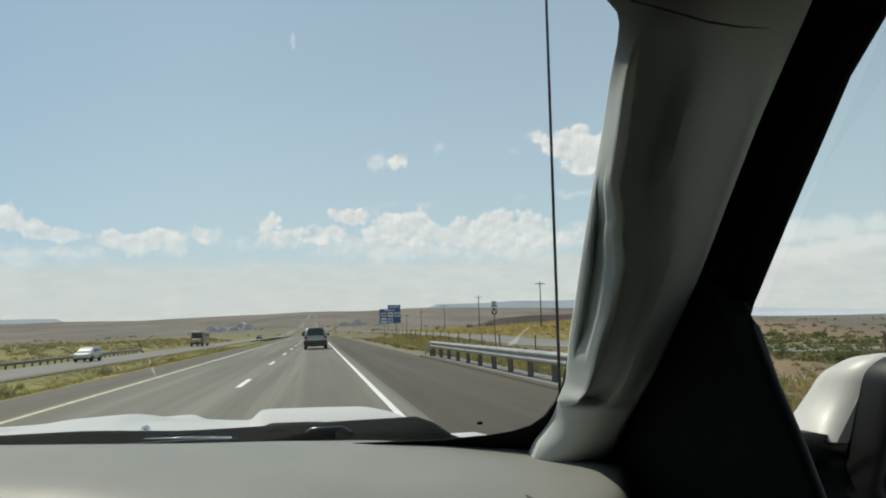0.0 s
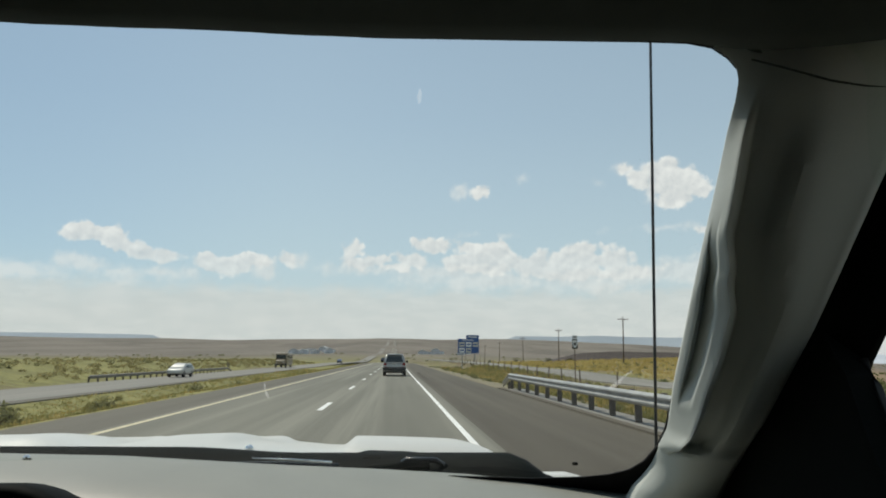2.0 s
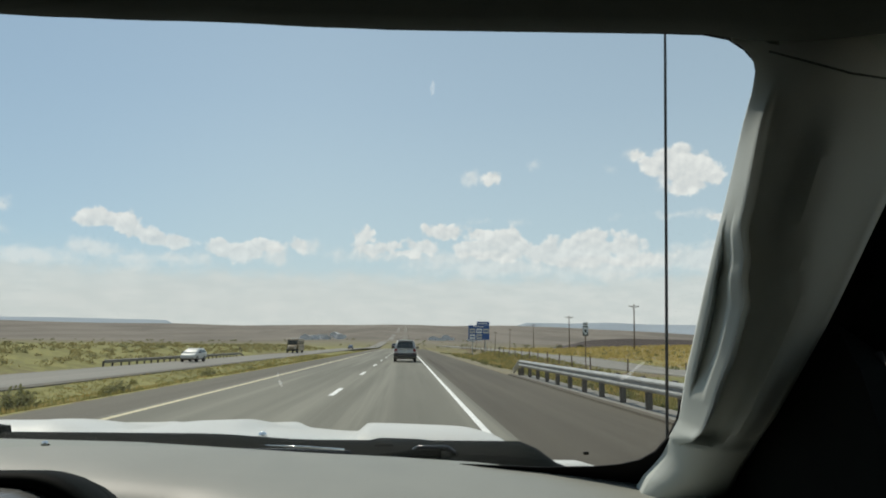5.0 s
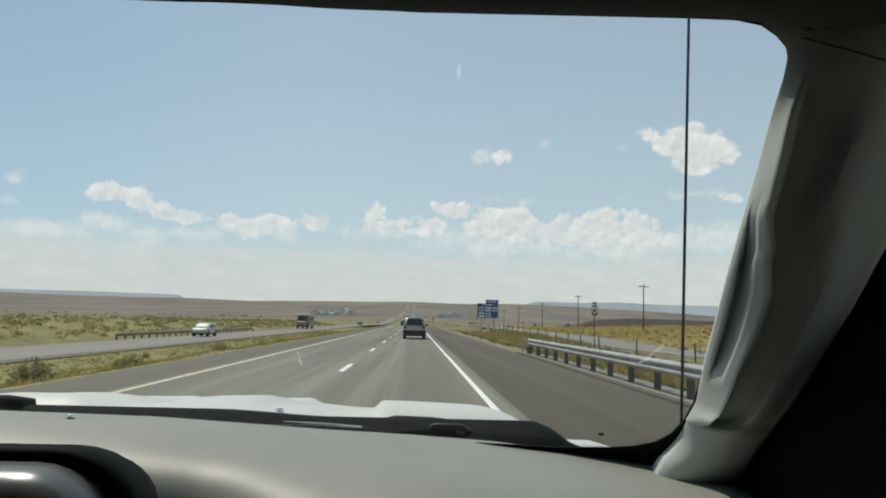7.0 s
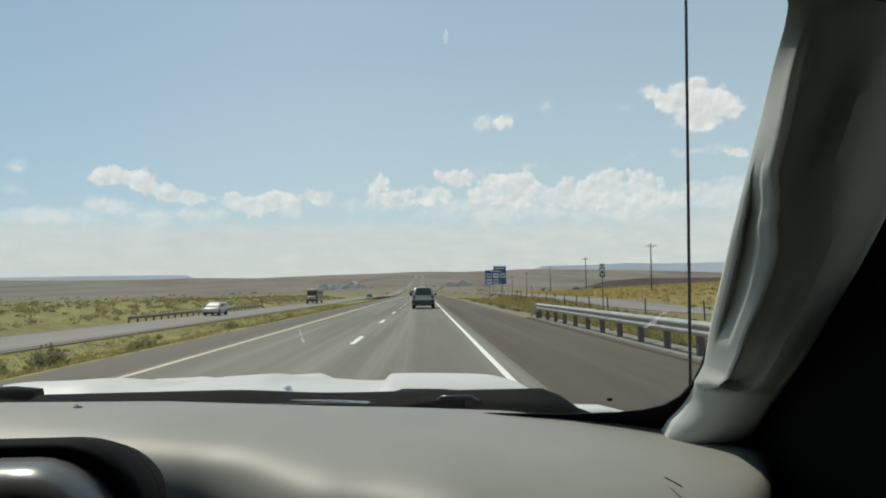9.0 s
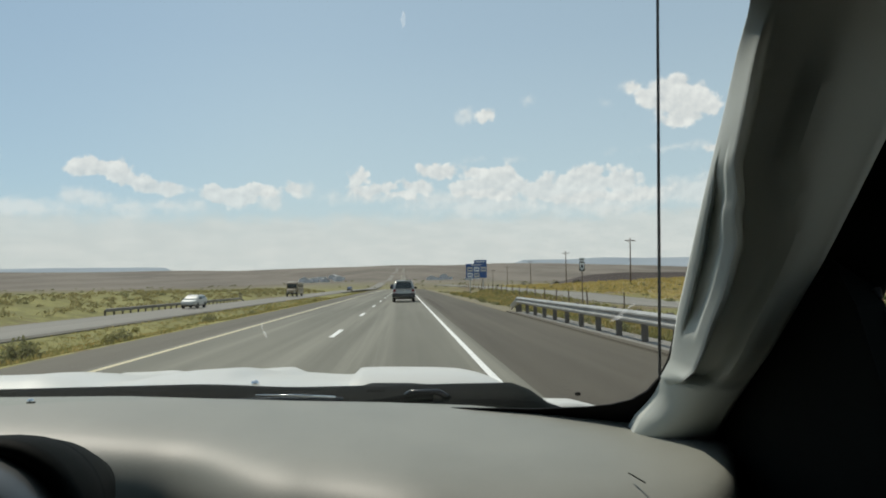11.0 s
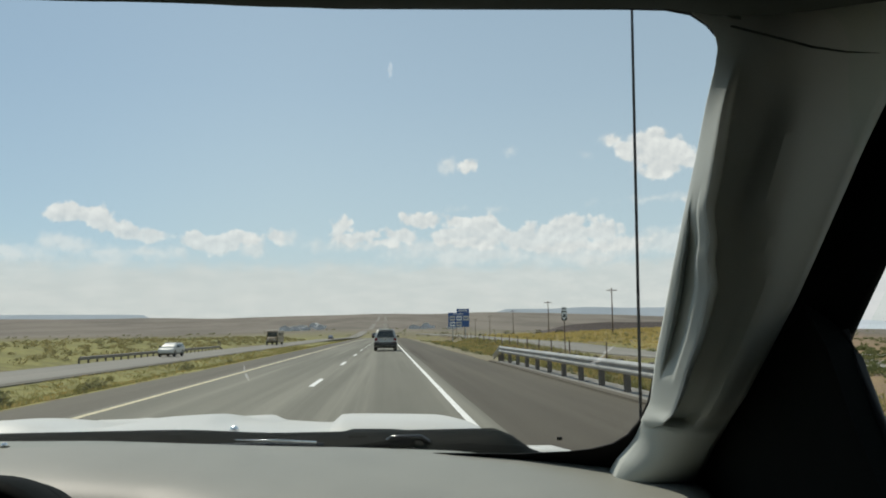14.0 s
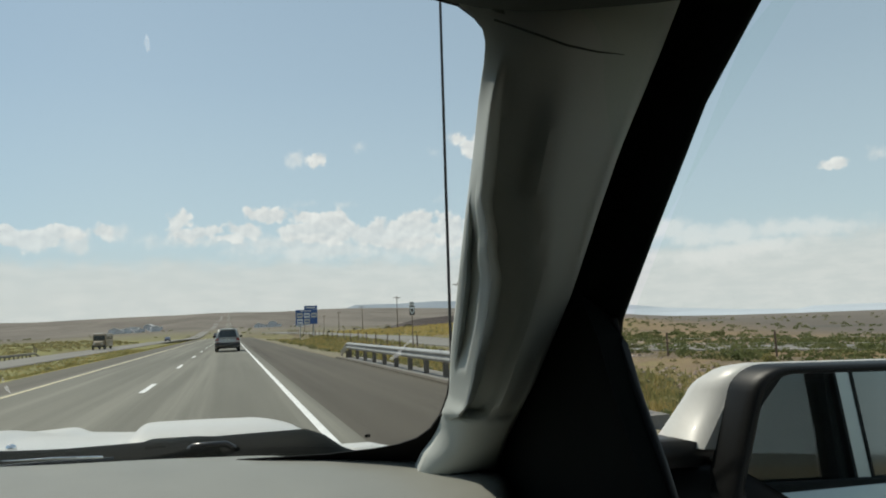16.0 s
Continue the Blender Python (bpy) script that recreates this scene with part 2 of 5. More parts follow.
def ground_material():
    """Dry high desert: soil, green scrub and golden grass in patches; bare and grey-brown on the far slopes, paled with
    painted haze.
    """
    m = bpy.data.materials.new("dry_ground")
    m.use_nodes = True
    t = m.node_tree
    n = Net(t)
    p = t.nodes["Principled BSDF"]
    pos = n.node("ShaderNodeTexCoord").outputs["Object"]
    sep = n.node("ShaderNodeSeparateXYZ")
    n.put(pos, sep.inputs[0])
    x, y = sep.outputs[0], sep.outputs[1]
    broad = n.noise(pos, 0.012, 5.0, 0.6)
    mid = n.noise(pos, 0.09, 5.0, 0.62)
    tuft = n.noise(pos, 0.9, 5.0, 0.65)
    grain = n.noise(pos, 7.0, 4.0, 0.7)
    soil = n.mix(n.step(grain, 0.3, 0.7), (0.125, 0.098, 0.066), (0.205, 0.165, 0.112))
    green = n.mix(n.step(tuft, 0.35, 0.65), (0.115, 0.12, 0.055), (0.22, 0.21, 0.09))
    gold = n.mix(n.step(tuft, 0.3, 0.7), (0.25, 0.195, 0.062), (0.35, 0.28, 0.10))
    c = n.mix(n.step(n.math("ADD", mid, n.math("MULTIPLY_ADD", tuft, 0.5, -0.25)), 0.40, 0.55), soil, green)
    hill = n.math("MULTIPLY", n.step(x, 26.0, 32.0), n.math("MULTIPLY", n.step(n.math("ADD", n.math("MULTIPLY_ADD", x, -1.55, y), n.math("MULTIPLY", tuft, 16.0)), 0.0, 22.0), n.step(n.math("ADD", y, n.math("MULTIPLY", broad, 120.0)), 330.0, 230.0)))
    goldy = n.math("MULTIPLY", hill, n.step(n.math("ADD", n.math("MULTIPLY", mid, 0.5), n.math("MULTIPLY", tuft, 0.5)), 0.41, 0.60))
    c = n.mix(goldy, c, gold)
    bare = n.math("MULTIPLY", hill, n.step(n.noise(n.vec("MULTIPLY", pos, (1.0, 0.5, 1.0)), 0.16, 4.0, 0.6), 0.53, 0.64))
    c = n.mix(n.math("MULTIPLY", bare, 0.75), c, n.mix(n.step(grain, 0.35, 0.7), (0.24, 0.15, 0.075), (0.34, 0.225, 0.125)))
    rubble = n.math("MULTIPLY", n.math("MULTIPLY", n.step(x, 8.0, 11.0), n.step(n.math("ADD", n.math("MULTIPLY_ADD", x, -1.55, y), n.math("MULTIPLY", mid, 16.0)), 22.0, -4.0)), n.step(mid, 0.36, 0.50))
    c = n.mix(n.math("MULTIPLY", rubble, 0.65), c, n.mix(n.step(grain, 0.35, 0.7), (0.20, 0.122, 0.076), (0.36, 0.245, 0.165)))
    verge = n.math("MULTIPLY", n.step(n.math("ABSOLUTE", n.math("ADD", x, 1.5)), 16.0, 7.0), n.step(tuft, 0.38, 0.55))
    c = n.mix(n.math("MULTIPLY", verge, 0.75), c, (0.30, 0.27, 0.11))
    turf = n.mix(n.step(n.math("MULTIPLY_ADD", mid, 0.6, n.math("MULTIPLY", tuft, 0.4)), 0.36, 0.62), (0.155, 0.160, 0.062), (0.265, 0.245, 0.105))
    mown = n.math("MULTIPLY", n.step(x, -7.6, -8.6), n.step(x, -19.2, -18.0))
    bank = n.math("MULTIPLY", n.step(x, -26.5, -30.0), n.step(n.math("ADD", x, n.math("MULTIPLY", broad, 90.0)), -120.0, -40.0))
    c = n.mix(n.math("MULTIPLY", n.math("MAXIMUM", mown, bank), 0.78), c, turf)
    gravel = n.math("MULTIPLY", n.step(x, 5.0, 5.6), n.step(n.math("ADD", x, n.math("MULTIPLY", tuft, 4.0)), 13.0, 9.5))
    c = n.mix(n.math("MULTIPLY", gravel, 0.7), c, n.mix(n.step(grain, 0.35, 0.7), (0.17, 0.15, 0.12), (0.27, 0.245, 0.20)))
    # far soil colour, lightened and greyed to stand in for haze
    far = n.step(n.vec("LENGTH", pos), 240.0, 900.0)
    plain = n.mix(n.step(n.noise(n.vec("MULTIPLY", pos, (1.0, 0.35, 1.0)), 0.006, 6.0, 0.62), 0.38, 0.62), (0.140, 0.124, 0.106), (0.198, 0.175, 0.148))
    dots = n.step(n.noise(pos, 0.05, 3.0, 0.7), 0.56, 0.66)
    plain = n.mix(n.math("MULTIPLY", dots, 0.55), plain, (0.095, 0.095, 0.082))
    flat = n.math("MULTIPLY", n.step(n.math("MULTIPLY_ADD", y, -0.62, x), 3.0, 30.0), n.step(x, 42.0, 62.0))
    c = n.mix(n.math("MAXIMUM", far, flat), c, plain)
    n.put(c, p.inputs["Base Color"])
    p.inputs["Roughness"].default_value = 0.95
    p.inputs["Specular IOR Level"].default_value = 0.1
    k = n.node("ShaderNodeBump")
    k.inputs["Strength"].default_value, k.inputs["Distance"].default_value = 0.6, 0.15
    n.put(n.math("ADD", tuft, n.math("MULTIPLY", grain, 0.3)), k.inputs["Height"])
    n.put(k.outputs[0], p.inputs["Normal"])
    return m


def leaf_material(name, a, b, scale, fine):
    """Thin leaves and blades: part of the light passes through."""
    m = material(name, a, b, 0.9, scale=scale, fine=fine, bump=0.0, spec=0.1)
    n = Net(m.node_tree)
    p, out = m.node_tree.nodes["Principled BSDF"], m.node_tree.nodes["Material Output"]
    back, mx = n.node("ShaderNodeBsdfTranslucent"), n.node("ShaderNodeMixShader")
    n.put(p.inputs["Base Color"].links[0].from_socket, back.inputs[0])
    mx.inputs[0].default_value = 0.5
    n.put(p.outputs[0], mx.inputs[1])
    n.put(back.outputs[0], mx.inputs[2])
    n.put(mx.outputs[0], out.inputs[0])
    return m


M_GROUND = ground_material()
M_ROAD = asphalt("road_asphalt", (0.100, 0.097, 0.078), (0.155, 0.150, 0.122), (0.205, 0.199, 0.164))
M_SHOULDER = asphalt("shoulder_asphalt", (0.054, 0.046, 0.034), (0.084, 0.073, 0.055), (0.098, 0.086, 0.066))
M_EDGE = asphalt("inner_shoulder_asphalt", (0.080, 0.072, 0.056), (0.104, 0.094, 0.074), (0.115, 0.105, 0.083))
M_FRONT = asphalt("old_asphalt", (0.155, 0.147, 0.13), (0.19, 0.18, 0.16), (0.22, 0.21, 0.185))
M_WHITE = material("road_paint_white", (0.62, 0.62, 0.60), (0.78, 0.78, 0.76), 0.7, scale=3, fine=40, bump=0.2)
M_YELLOW = material("road_paint_yellow", (0.46, 0.40, 0.25), (0.58, 0.52, 0.36), 0.7, scale=3, fine=40, bump=0.2)
M_GALV = material("galvanised_steel", (0.25, 0.255, 0.25), (0.35, 0.352, 0.345), 0.5, 0.4, scale=2.0, fine=30, bump=0.1)
M_POST = material("weathered_post", (0.085, 0.072, 0.06), (0.15, 0.13, 0.11), 0.85, scale=3, fine=40, bump=0.4)
M_WOOD = material("pole_wood", (0.085, 0.06, 0.045), (0.14, 0.10, 0.075), 0.9, scale=2, fine=25, bump=0.4)
M_DASH = material("dash_vinyl", (0.190, 0.199, 0.174), (0.224, 0.233, 0.205), 0.5, scale=5, fine=420, bump=0.25, depth=0.001, spec=0.4)
M_TRIM = material("grey_trim", (0.44, 0.475, 0.445), (0.48, 0.515, 0.485), 0.5, scale=6, fine=500, bump=0.12, depth=0.0008, spec=0.3)
M_LINER = material("headliner_cloth", (0.10, 0.112, 0.102), (0.125, 0.137, 0.125), 0.9, scale=8, fine=700, bump=0.3, depth=0.001, spec=0.1)
M_BLACK = material("black_plastic", (0.0048, 0.0062, 0.0057), (0.0085, 0.0105, 0.0098), 0.65, scale=8, fine=300, bump=0.15, depth=0.0008, spec=0.03)
M_RUBBER = material("black_rubber", (0.005, 0.005, 0.005), (0.009, 0.009, 0.009), 0.75, scale=8, fine=200, bump=0.1, spec=0.05)
M_SEAL = material("window_seal_rubber", (0.018, 0.019, 0.018), (0.03, 0.031, 0.03), 0.5, scale=8, fine=200, bump=0.1, spec=0.3)
M_RIMPLASTIC = material("grained_black_plastic", (0.006, 0.0065, 0.0065), (0.010, 0.0105, 0.0105), 0.45, scale=8, fine=300, bump=0.15, depth=0.0008, spec=0.35)
M_AERIAL = material("aerial_black", (0.02, 0.024, 0.027), (0.03, 0.034, 0.038), 0.4, scale=8, fine=200, bump=0.05)
M_GLOSSY = material("gloss_black", (0.012, 0.012, 0.012), (0.018, 0.018, 0.018), 0.18, scale=4, fine=200, bump=0.0)
M_PAINT = material("white_car_paint", (0.50, 0.497, 0.472), (0.56, 0.557, 0.53), 0.42, scale=2, fine=60, bump=0.0, coat=0.12, spread=0.06)
M_CHROME = material("chrome", (0.75, 0.75, 0.75), (0.85, 0.85, 0.85), 0.12, 1.0, scale=6, fine=100, bump=0.0)
M_MIRROR = material("mirror_silver", (0.60, 0.72, 0.74), (0.61, 0.73, 0.75), 0.015, 1.0, scale=2, fine=20, bump=0.0, spread=0.0)
M_GLASS = glass_sheet("windscreen_glass", 0.02, (0.95, 0.98, 0.96), 0.025)
M_SIDEGLASS = glass_sheet("side_glass", 0.02, (0.94, 0.97, 0.95), 0.13)
# driver's window, out of view, darkened to keep light off the post trim
M_DIMGLASS = glass_sheet("light_cutting_side_glass", 0.02, (0.035, 0.04, 0.038), 0.02)
M_SMEAR = bpy.data.materials.new("dried_smear")
M_SMEAR.use_nodes = True
M_SMEAR.node_tree.nodes.clear()
net = Net(M_SMEAR.node_tree)
film_a, film_b, film_m = net.node("ShaderNodeBsdfTransparent"), net.node("ShaderNodeBsdfTranslucent"), net.node("ShaderNodeMixShader")
film_b.inputs[0].default_value = (0.9, 0.9, 0.88, 1)
net.put(net.math("MULTIPLY", net.noise(net.node("ShaderNodeTexCoord").outputs["Object"], 260.0, 4.0), 0.34), film_m.inputs[0])
net.put(film_a.outputs[0], film_m.inputs[1])
net.put(film_b.outputs[0], film_m.inputs[2])
net.put(film_m.outputs[0], net.node("ShaderNodeOutputMaterial").inputs[0])
M_LENS = material("satin_grey_lens", (0.15, 0.158, 0.156), (0.18, 0.188, 0.185), 0.24, 0.5, scale=3, fine=12, bump=0.0, spread=0.03)
M_SILVER = material("silver_car_paint", (0.33, 0.33, 0.315), (0.37, 0.37, 0.35), 0.35, 0.5, scale=2, fine=40, bump=0.0, coat=0.4, spread=0.06)
M_CARGLASS = material("dark_car_glass", (0.022, 0.032, 0.034), (0.028, 0.038, 0.04), 0.08, scale=2, fine=10, bump=0.0, spread=0.02)
M_TYRE = material("tyre_rubber", (0.016, 0.016, 0.016), (0.028, 0.027, 0.026), 0.85, scale=10, fine=60, bump=0.3)
M_RIM = material("alloy_rim", (0.32, 0.32, 0.32), (0.40, 0.40, 0.40), 0.35, 0.8, scale=8, fine=60, bump=0.0)
M_TAIL = material("tail_lamp_red", (0.16, 0.012, 0.012), (0.22, 0.02, 0.018), 0.2, scale=20, fine=80, bump=0.0)
M_LAMP = material("clear_lamp", (0.62, 0.62, 0.60), (0.75, 0.75, 0.73), 0.12, 0.3, scale=20, fine=80, bump=0.0)
M_BLUE = material("sign_blue", (0.018, 0.07, 0.24), (0.025, 0.09, 0.28), 0.5, scale=1.0, fine=15, bump=0.0)
M_SIGNWHITE = material("sign_white", (0.66, 0.67, 0.67), (0.74, 0.75, 0.75), 0.55, scale=2.0, fine=20, bump=0.0)
M_SIGNBLACK = material("sign_black", (0.018, 0.018, 0.018), (0.03, 0.03, 0.03), 0.55, scale=2.0, fine=20, bump=0.0)
M_SIGNYELLOW = material("sign_yellow", (0.70, 0.42, 0.03), (0.76, 0.48, 0.05), 0.5, scale=2.0, fine=20, bump=0.0)
M_SIGNPALE = material("sign_pale_panel", (0.45, 0.43, 0.38), (0.55, 0.53, 0.48), 0.6, scale=2.0, fine=12, bump=0.0)
M_SAGE = leaf_material("sage_leaf", (0.17, 0.172, 0.088), (0.26, 0.25, 0.13), 0.8, 9.0)
M_DRYGRASS = leaf_material("dry_grass", (0.34, 0.26, 0.095), (0.48, 0.38, 0.16), 0.5, 9.0)
M_GREENGRASS = leaf_material("green_grass", (0.20, 0.19, 0.07), (0.32, 0.29, 0.12), 0.5, 9.0)
M_GOLDGRASS = leaf_material("golden_grass", (0.40, 0.31, 0.10), (0.56, 0.45, 0.18), 0.12, 3.0)
M_GREENBRUSH = leaf_material("green_brush", (0.105, 0.125, 0.05), (0.19, 0.195, 0.085), 0.4, 6.0)
M_JUNIPER = leaf_material("juniper_leaf", (0.035, 0.038, 0.022), (0.07, 0.072, 0.04), 0.8, 9.0)
M_SLOT = material("grey_slot", (0.11, 0.112, 0.098), (0.13, 0.132, 0.115), 0.8, scale=20, fine=200, bump=0.0, spec=0.1)
M_BRUSH = leaf_material("olive_brush", (0.25, 0.22, 0.105), (0.34, 0.30, 0.145), 0.3, 6.0)
M_DULLRAIL = material("dull_rail", (0.20, 0.185, 0.165), (0.27, 0.25, 0.225), 0.7, 0.3, scale=2.0, fine=30, bump=0.1)
M_STONE = material("pale_stone", (0.26, 0.20, 0.155), (0.40, 0.33, 0.27), 0.9, scale=1.5, fine=12, bump=0.3, depth=0.02)
M_STEM = material("bush_stem", (0.10, 0.075, 0.05), (0.16, 0.12, 0.085), 0.9, scale=5, fine=30, bump=0.2)
# mesa in pale blue-grey: distance haze painted into its base colour
M_MESA = material("hazed_far_mesa", (0.43, 0.475, 0.515), (0.47, 0.515, 0.555), 1.0, scale=0.002, fine=0.02, bump=0.0)
M_RIDGE = material("dark_ridge_rock", (0.036, 0.030, 0.028), (0.085, 0.066, 0.057), 0.95, scale=0.02, fine=0.3, bump=0.0)
M_BUS = material("tan_bus_paint", (0.20, 0.155, 0.095), (0.26, 0.20, 0.125), 0.45, scale=1, fine=20, bump=0.0, coat=0.2)
M_HOUSE = material("far_house_wall", (0.50, 0.52, 0.54), (0.64, 0.65, 0.66), 0.8, scale=0.3, fine=2, bump=0.0)
M_ROOF = material("far_house_roof", (0.40, 0.405, 0.40), (0.50, 0.505, 0.50), 0.7, scale=0.3, fine=2, bump=0.0)
M_BLUECAR = material("dark_blue_car_paint", (0.03, 0.045, 0.09), (0.04, 0.06, 0.11), 0.3, 0.3, scale=2, fine=40, bump=0.0, coat=0.5)


# ---- building helpers ----
def mesh_of(name, verts, faces, mat, smooth=False):
    me = bpy.data.meshes.new(name)
    me.from_pydata([tuple(v) for v in verts], [], faces)
    me.materials.append(mat)
    if smooth:
        me.polygons.foreach_set("use_smooth", [True] * len(me.polygons))
    me.update()
    return me


def part(name, bm, mat, parent=None, label="", smooth=False, at=None):
    """One bmesh as one mesh object, under a thing, a part or nothing."""
    me = bpy.data.meshes.new(name)
    bmesh.ops.recalc_face_normals(bm, faces=bm.faces[:])
    bm.to_mesh(me)
    bm.free()
    me.materials.append(mat)
    if smooth:
        me.polygons.foreach_set("use_smooth", [True] * len(me.polygons))
    ob = new(name, me)
    if at is not None:
        ob.matrix_basis = at
    if parent:
        ob.parent = parent
    if label:
        tagged(ob, label)
    return ob


def thing(name, label, category, at=None, group="", kind=""):
    ob = new(name)
    ob.empty_display_size = 0.1
    if at is not None:
        ob.matrix_basis = at
    return tagged(ob, label, category, group, kind)


def bevel(bm, r, seg=2, angle=30):
    if r:
        edges = [e for e in bm.edges if len(e.link_faces) == 2 and e.calc_face_angle(0) > radians(angle)]
        bmesh.ops.bevel(bm, geom=edges, offset=r, segments=seg, affect="EDGES", profile=0.6)
    return bm


def box(x0, y0, z0, x1, y1, z1, r=0.0, seg=2, bm=None):
    b = bm or bmesh.new()
    made = bmesh.ops.create_cube(b, size=1.0)["verts"]
    for v in made:
        v.co = Vector(((x0 + x1) / 2 + v.co.x * (x1 - x0), (y0 + y1) / 2 + v.co.y * (y1 - y0), (z0 + z1) / 2 + v.co.z * (z1 - z0)))
    return bevel(b, r, seg) if bm is None else b


def loft(rings, closed=True, caps=True, bm=None):
    """Rings of points joined into a skin."""
    b = bm or bmesh.new()
    rows = [[b.verts.new(p) for p in ring] for ring in rings]
    for r0, r1 in zip(rows, rows[1:]):
        k = len(r0)
        for i in range(k if closed else k - 1):
            j = (i + 1) % k
            b.faces.new((r0[i], r0[j], r1[j], r1[i]))
    if caps and closed:
        b.faces.new(rows[0][::-1])
        b.faces.new(rows[-1])
    return b


def tube(points, radius, sides=8, bm=None):
    """A round bar along points; radius may be one number or one for each point."""
    pts = [Vector(p) for p in points]
    rad = radius if isinstance(radius, (list, tuple)) else [radius] * len(pts)
    rings = []
    for i, p in enumerate(pts):
        way = (pts[min(i + 1, len(pts) - 1)] - pts[max(i - 1, 0)]).normalized()
        side = way.cross(Vector((0, 0, 1)) if abs(way.z) < 0.9 else Vector((0, 1, 0))).normalized()
        up = side.cross(way)
        rings.append([p + rad[i] * (math.cos(a) * side + math.sin(a) * up) for a in (2 * math.pi * k / sides for k in range(sides))])
    return loft(rings, bm=bm)


def rounded(w, h, r, k=4):
    """A rounded rectangle about the origin, in two coordinates."""
    out = []
    for cx, cy, a0 in ((w / 2 - r, h / 2 - r, 0), (-w / 2 + r, h / 2 - r, 90), (-w / 2 + r, -h / 2 + r, 180), (w / 2 - r, -h / 2 + r, 270)):
        for i in range(k + 1):
            a = radians(a0 + 90 * i / k)
            out.append((cx + r * math.cos(a), cy + r * math.sin(a)))
    return out


def smooth01(a, b, x):
    t = min(1.0, max(0.0, (x - a) / (b - a)))
    return t * t * (3 - 2 * t)


def lerp_table(x, table):
    """Piecewise straight line through (x, value) pairs."""
    if x <= table[0][0]:
        return table[0][1]
    for (a, va), (b, vb) in zip(table, table[1:]):
        if x <= b:
            return va + (vb - va) * (x - a) / (b - a)
    return table[-1][1]


def eased(x, table):
    """Smooth line through (x, value) pairs."""
    if x <= table[0][0]:
        return table[0][1]
    for (a, va), (b, vb) in zip(table, table[1:]):
        if x <= b:
            return va + (vb - va) * smooth01(a, b, x)
    return table[-1][1]


# ---- land and roads ----
WHITE_X, DASH_X, YELLOW_X = 1.42, -1.98, -5.38
RIGHT_EDGE, LEFT_EDGE = 5.0, -7.4
FAR_ROAD = (-26.2, -19.4)


def road_height(y):
    """Our road runs level, dips towards the town and climbs the far slope."""
    return eased(y, [(0, 0), (160, 0), (420, -1.6), (900, 6), (1600, 28), (2600, 66), (3900, 107), (4700, 112)])


def front_height(y):
    return eased(y, [(-100, -1.1), (35, -1.0), (100, -0.15), (200, 0.3), (400, 0.5)])


def far_road_height(y):
    return -0.95 + (road_height(y) + 0.95) * smooth01(150, 500, y)


def skyline(az):
    return lerp_table(az, [(-180, 0.6), (-60, 0.9), (-32, 1.25), (-15, 1.3), (-3, 1.48), (3, 1.55), (8, 1.62), (14, 1.5), (20, 1.2), (27, 0.75), (35, 0.0), (45, -0.5), (90, -0.4), (180, 0.3)])


def land_height(x, y):
    d = math.hypot(x, y)
    az = math.degrees(math.atan2(x, y))
    r = road_height(y) if y > 0 else 0.0
    # broad land: level near by, climbing to the skyline
    far = smooth01(250, 3600, d)
    broad = d * math.tan(radians(skyline(az))) * far ** 1.15
    near = r * smooth01(260, 40, abs(x + 8)) + broad * smooth01(40, 260, abs(x + 8)) if d > 200 else 0.0
    z = near
    # cross section beside the road
    fade = smooth01(700, 250, d)
    cs = lerp_table(x, [(-400, -0.2), (-120, -0.4), (-60, 0.15), (-38, 0.25), (-30, -0.6), (-28, -1.02), (-18.5, -1.02), (-15, -1.25), (-11.5, -0.75), (-8.2, -0.10),
                        (-7.0, -0.07), (4.2, -0.07), (5.4, -0.10), (7.5, -0.5), (12, -0.95), (18, -1.0), (26.5, -1.0), (32, -0.55), (60, -0.3), (400, 0)])
    w = smooth01(12, 17, x) * smooth01(110, 62, x)
    cs = cs * (1 - w) + (front_height(y) - 0.09) * w
    z += cs * fade
    # low golden hill beside the frontage road
    if x > 26:
        hill = 2.1 * smooth01(27, 95, x) * smooth01(520, 180, x) * smooth01(37, 27, az) * smooth01(330, 150, y)
        z += hill
        z += 0.35 * noise.noise((x * 0.06, y * 0.06, 0.3)) * smooth01(60, 75, x)
    z -= 2.4 * smooth01(60, 400, x) * smooth01(33, 41, az)
    if x < -34:
        z += (0.5 * noise.noise((x * 0.05, y * 0.02, 1.3)) + 0.25) * smooth01(-34, -45, x) * fade
    if -18 < x < -8.5:
        z += 0.12 * noise.noise((x * 0.35, y * 0.12, 5.1))
    if 6.5 < x < 18:
        z += 0.16 * noise.noise((x * 0.4, y * 0.2, 8.1)) * smooth01(6.5, 9, x) * smooth01(18, 16, x)
    if d > 500:
        z += 9.0 * noise.noise((x * 0.0016, y * 0.0011, 2.0)) * smooth01(600, 2500, d) * smooth01(20, 220, abs(x + 8)) * (smooth01(39, 30, az) if az > 0 else 1.0)
    return z


def spaced(near_lo, near_hi, step, lo, hi, grow):
    v = list(np.arange(near_lo, near_hi + 1e-6, step))
    s = step
    while v[-1] < hi:
        s *= grow
        v.append(min(hi, v[-1] + s))
    s = step
    while v[0] > lo:
        s *= grow
        v.insert(0, max(lo, v[0] - s))
    return v


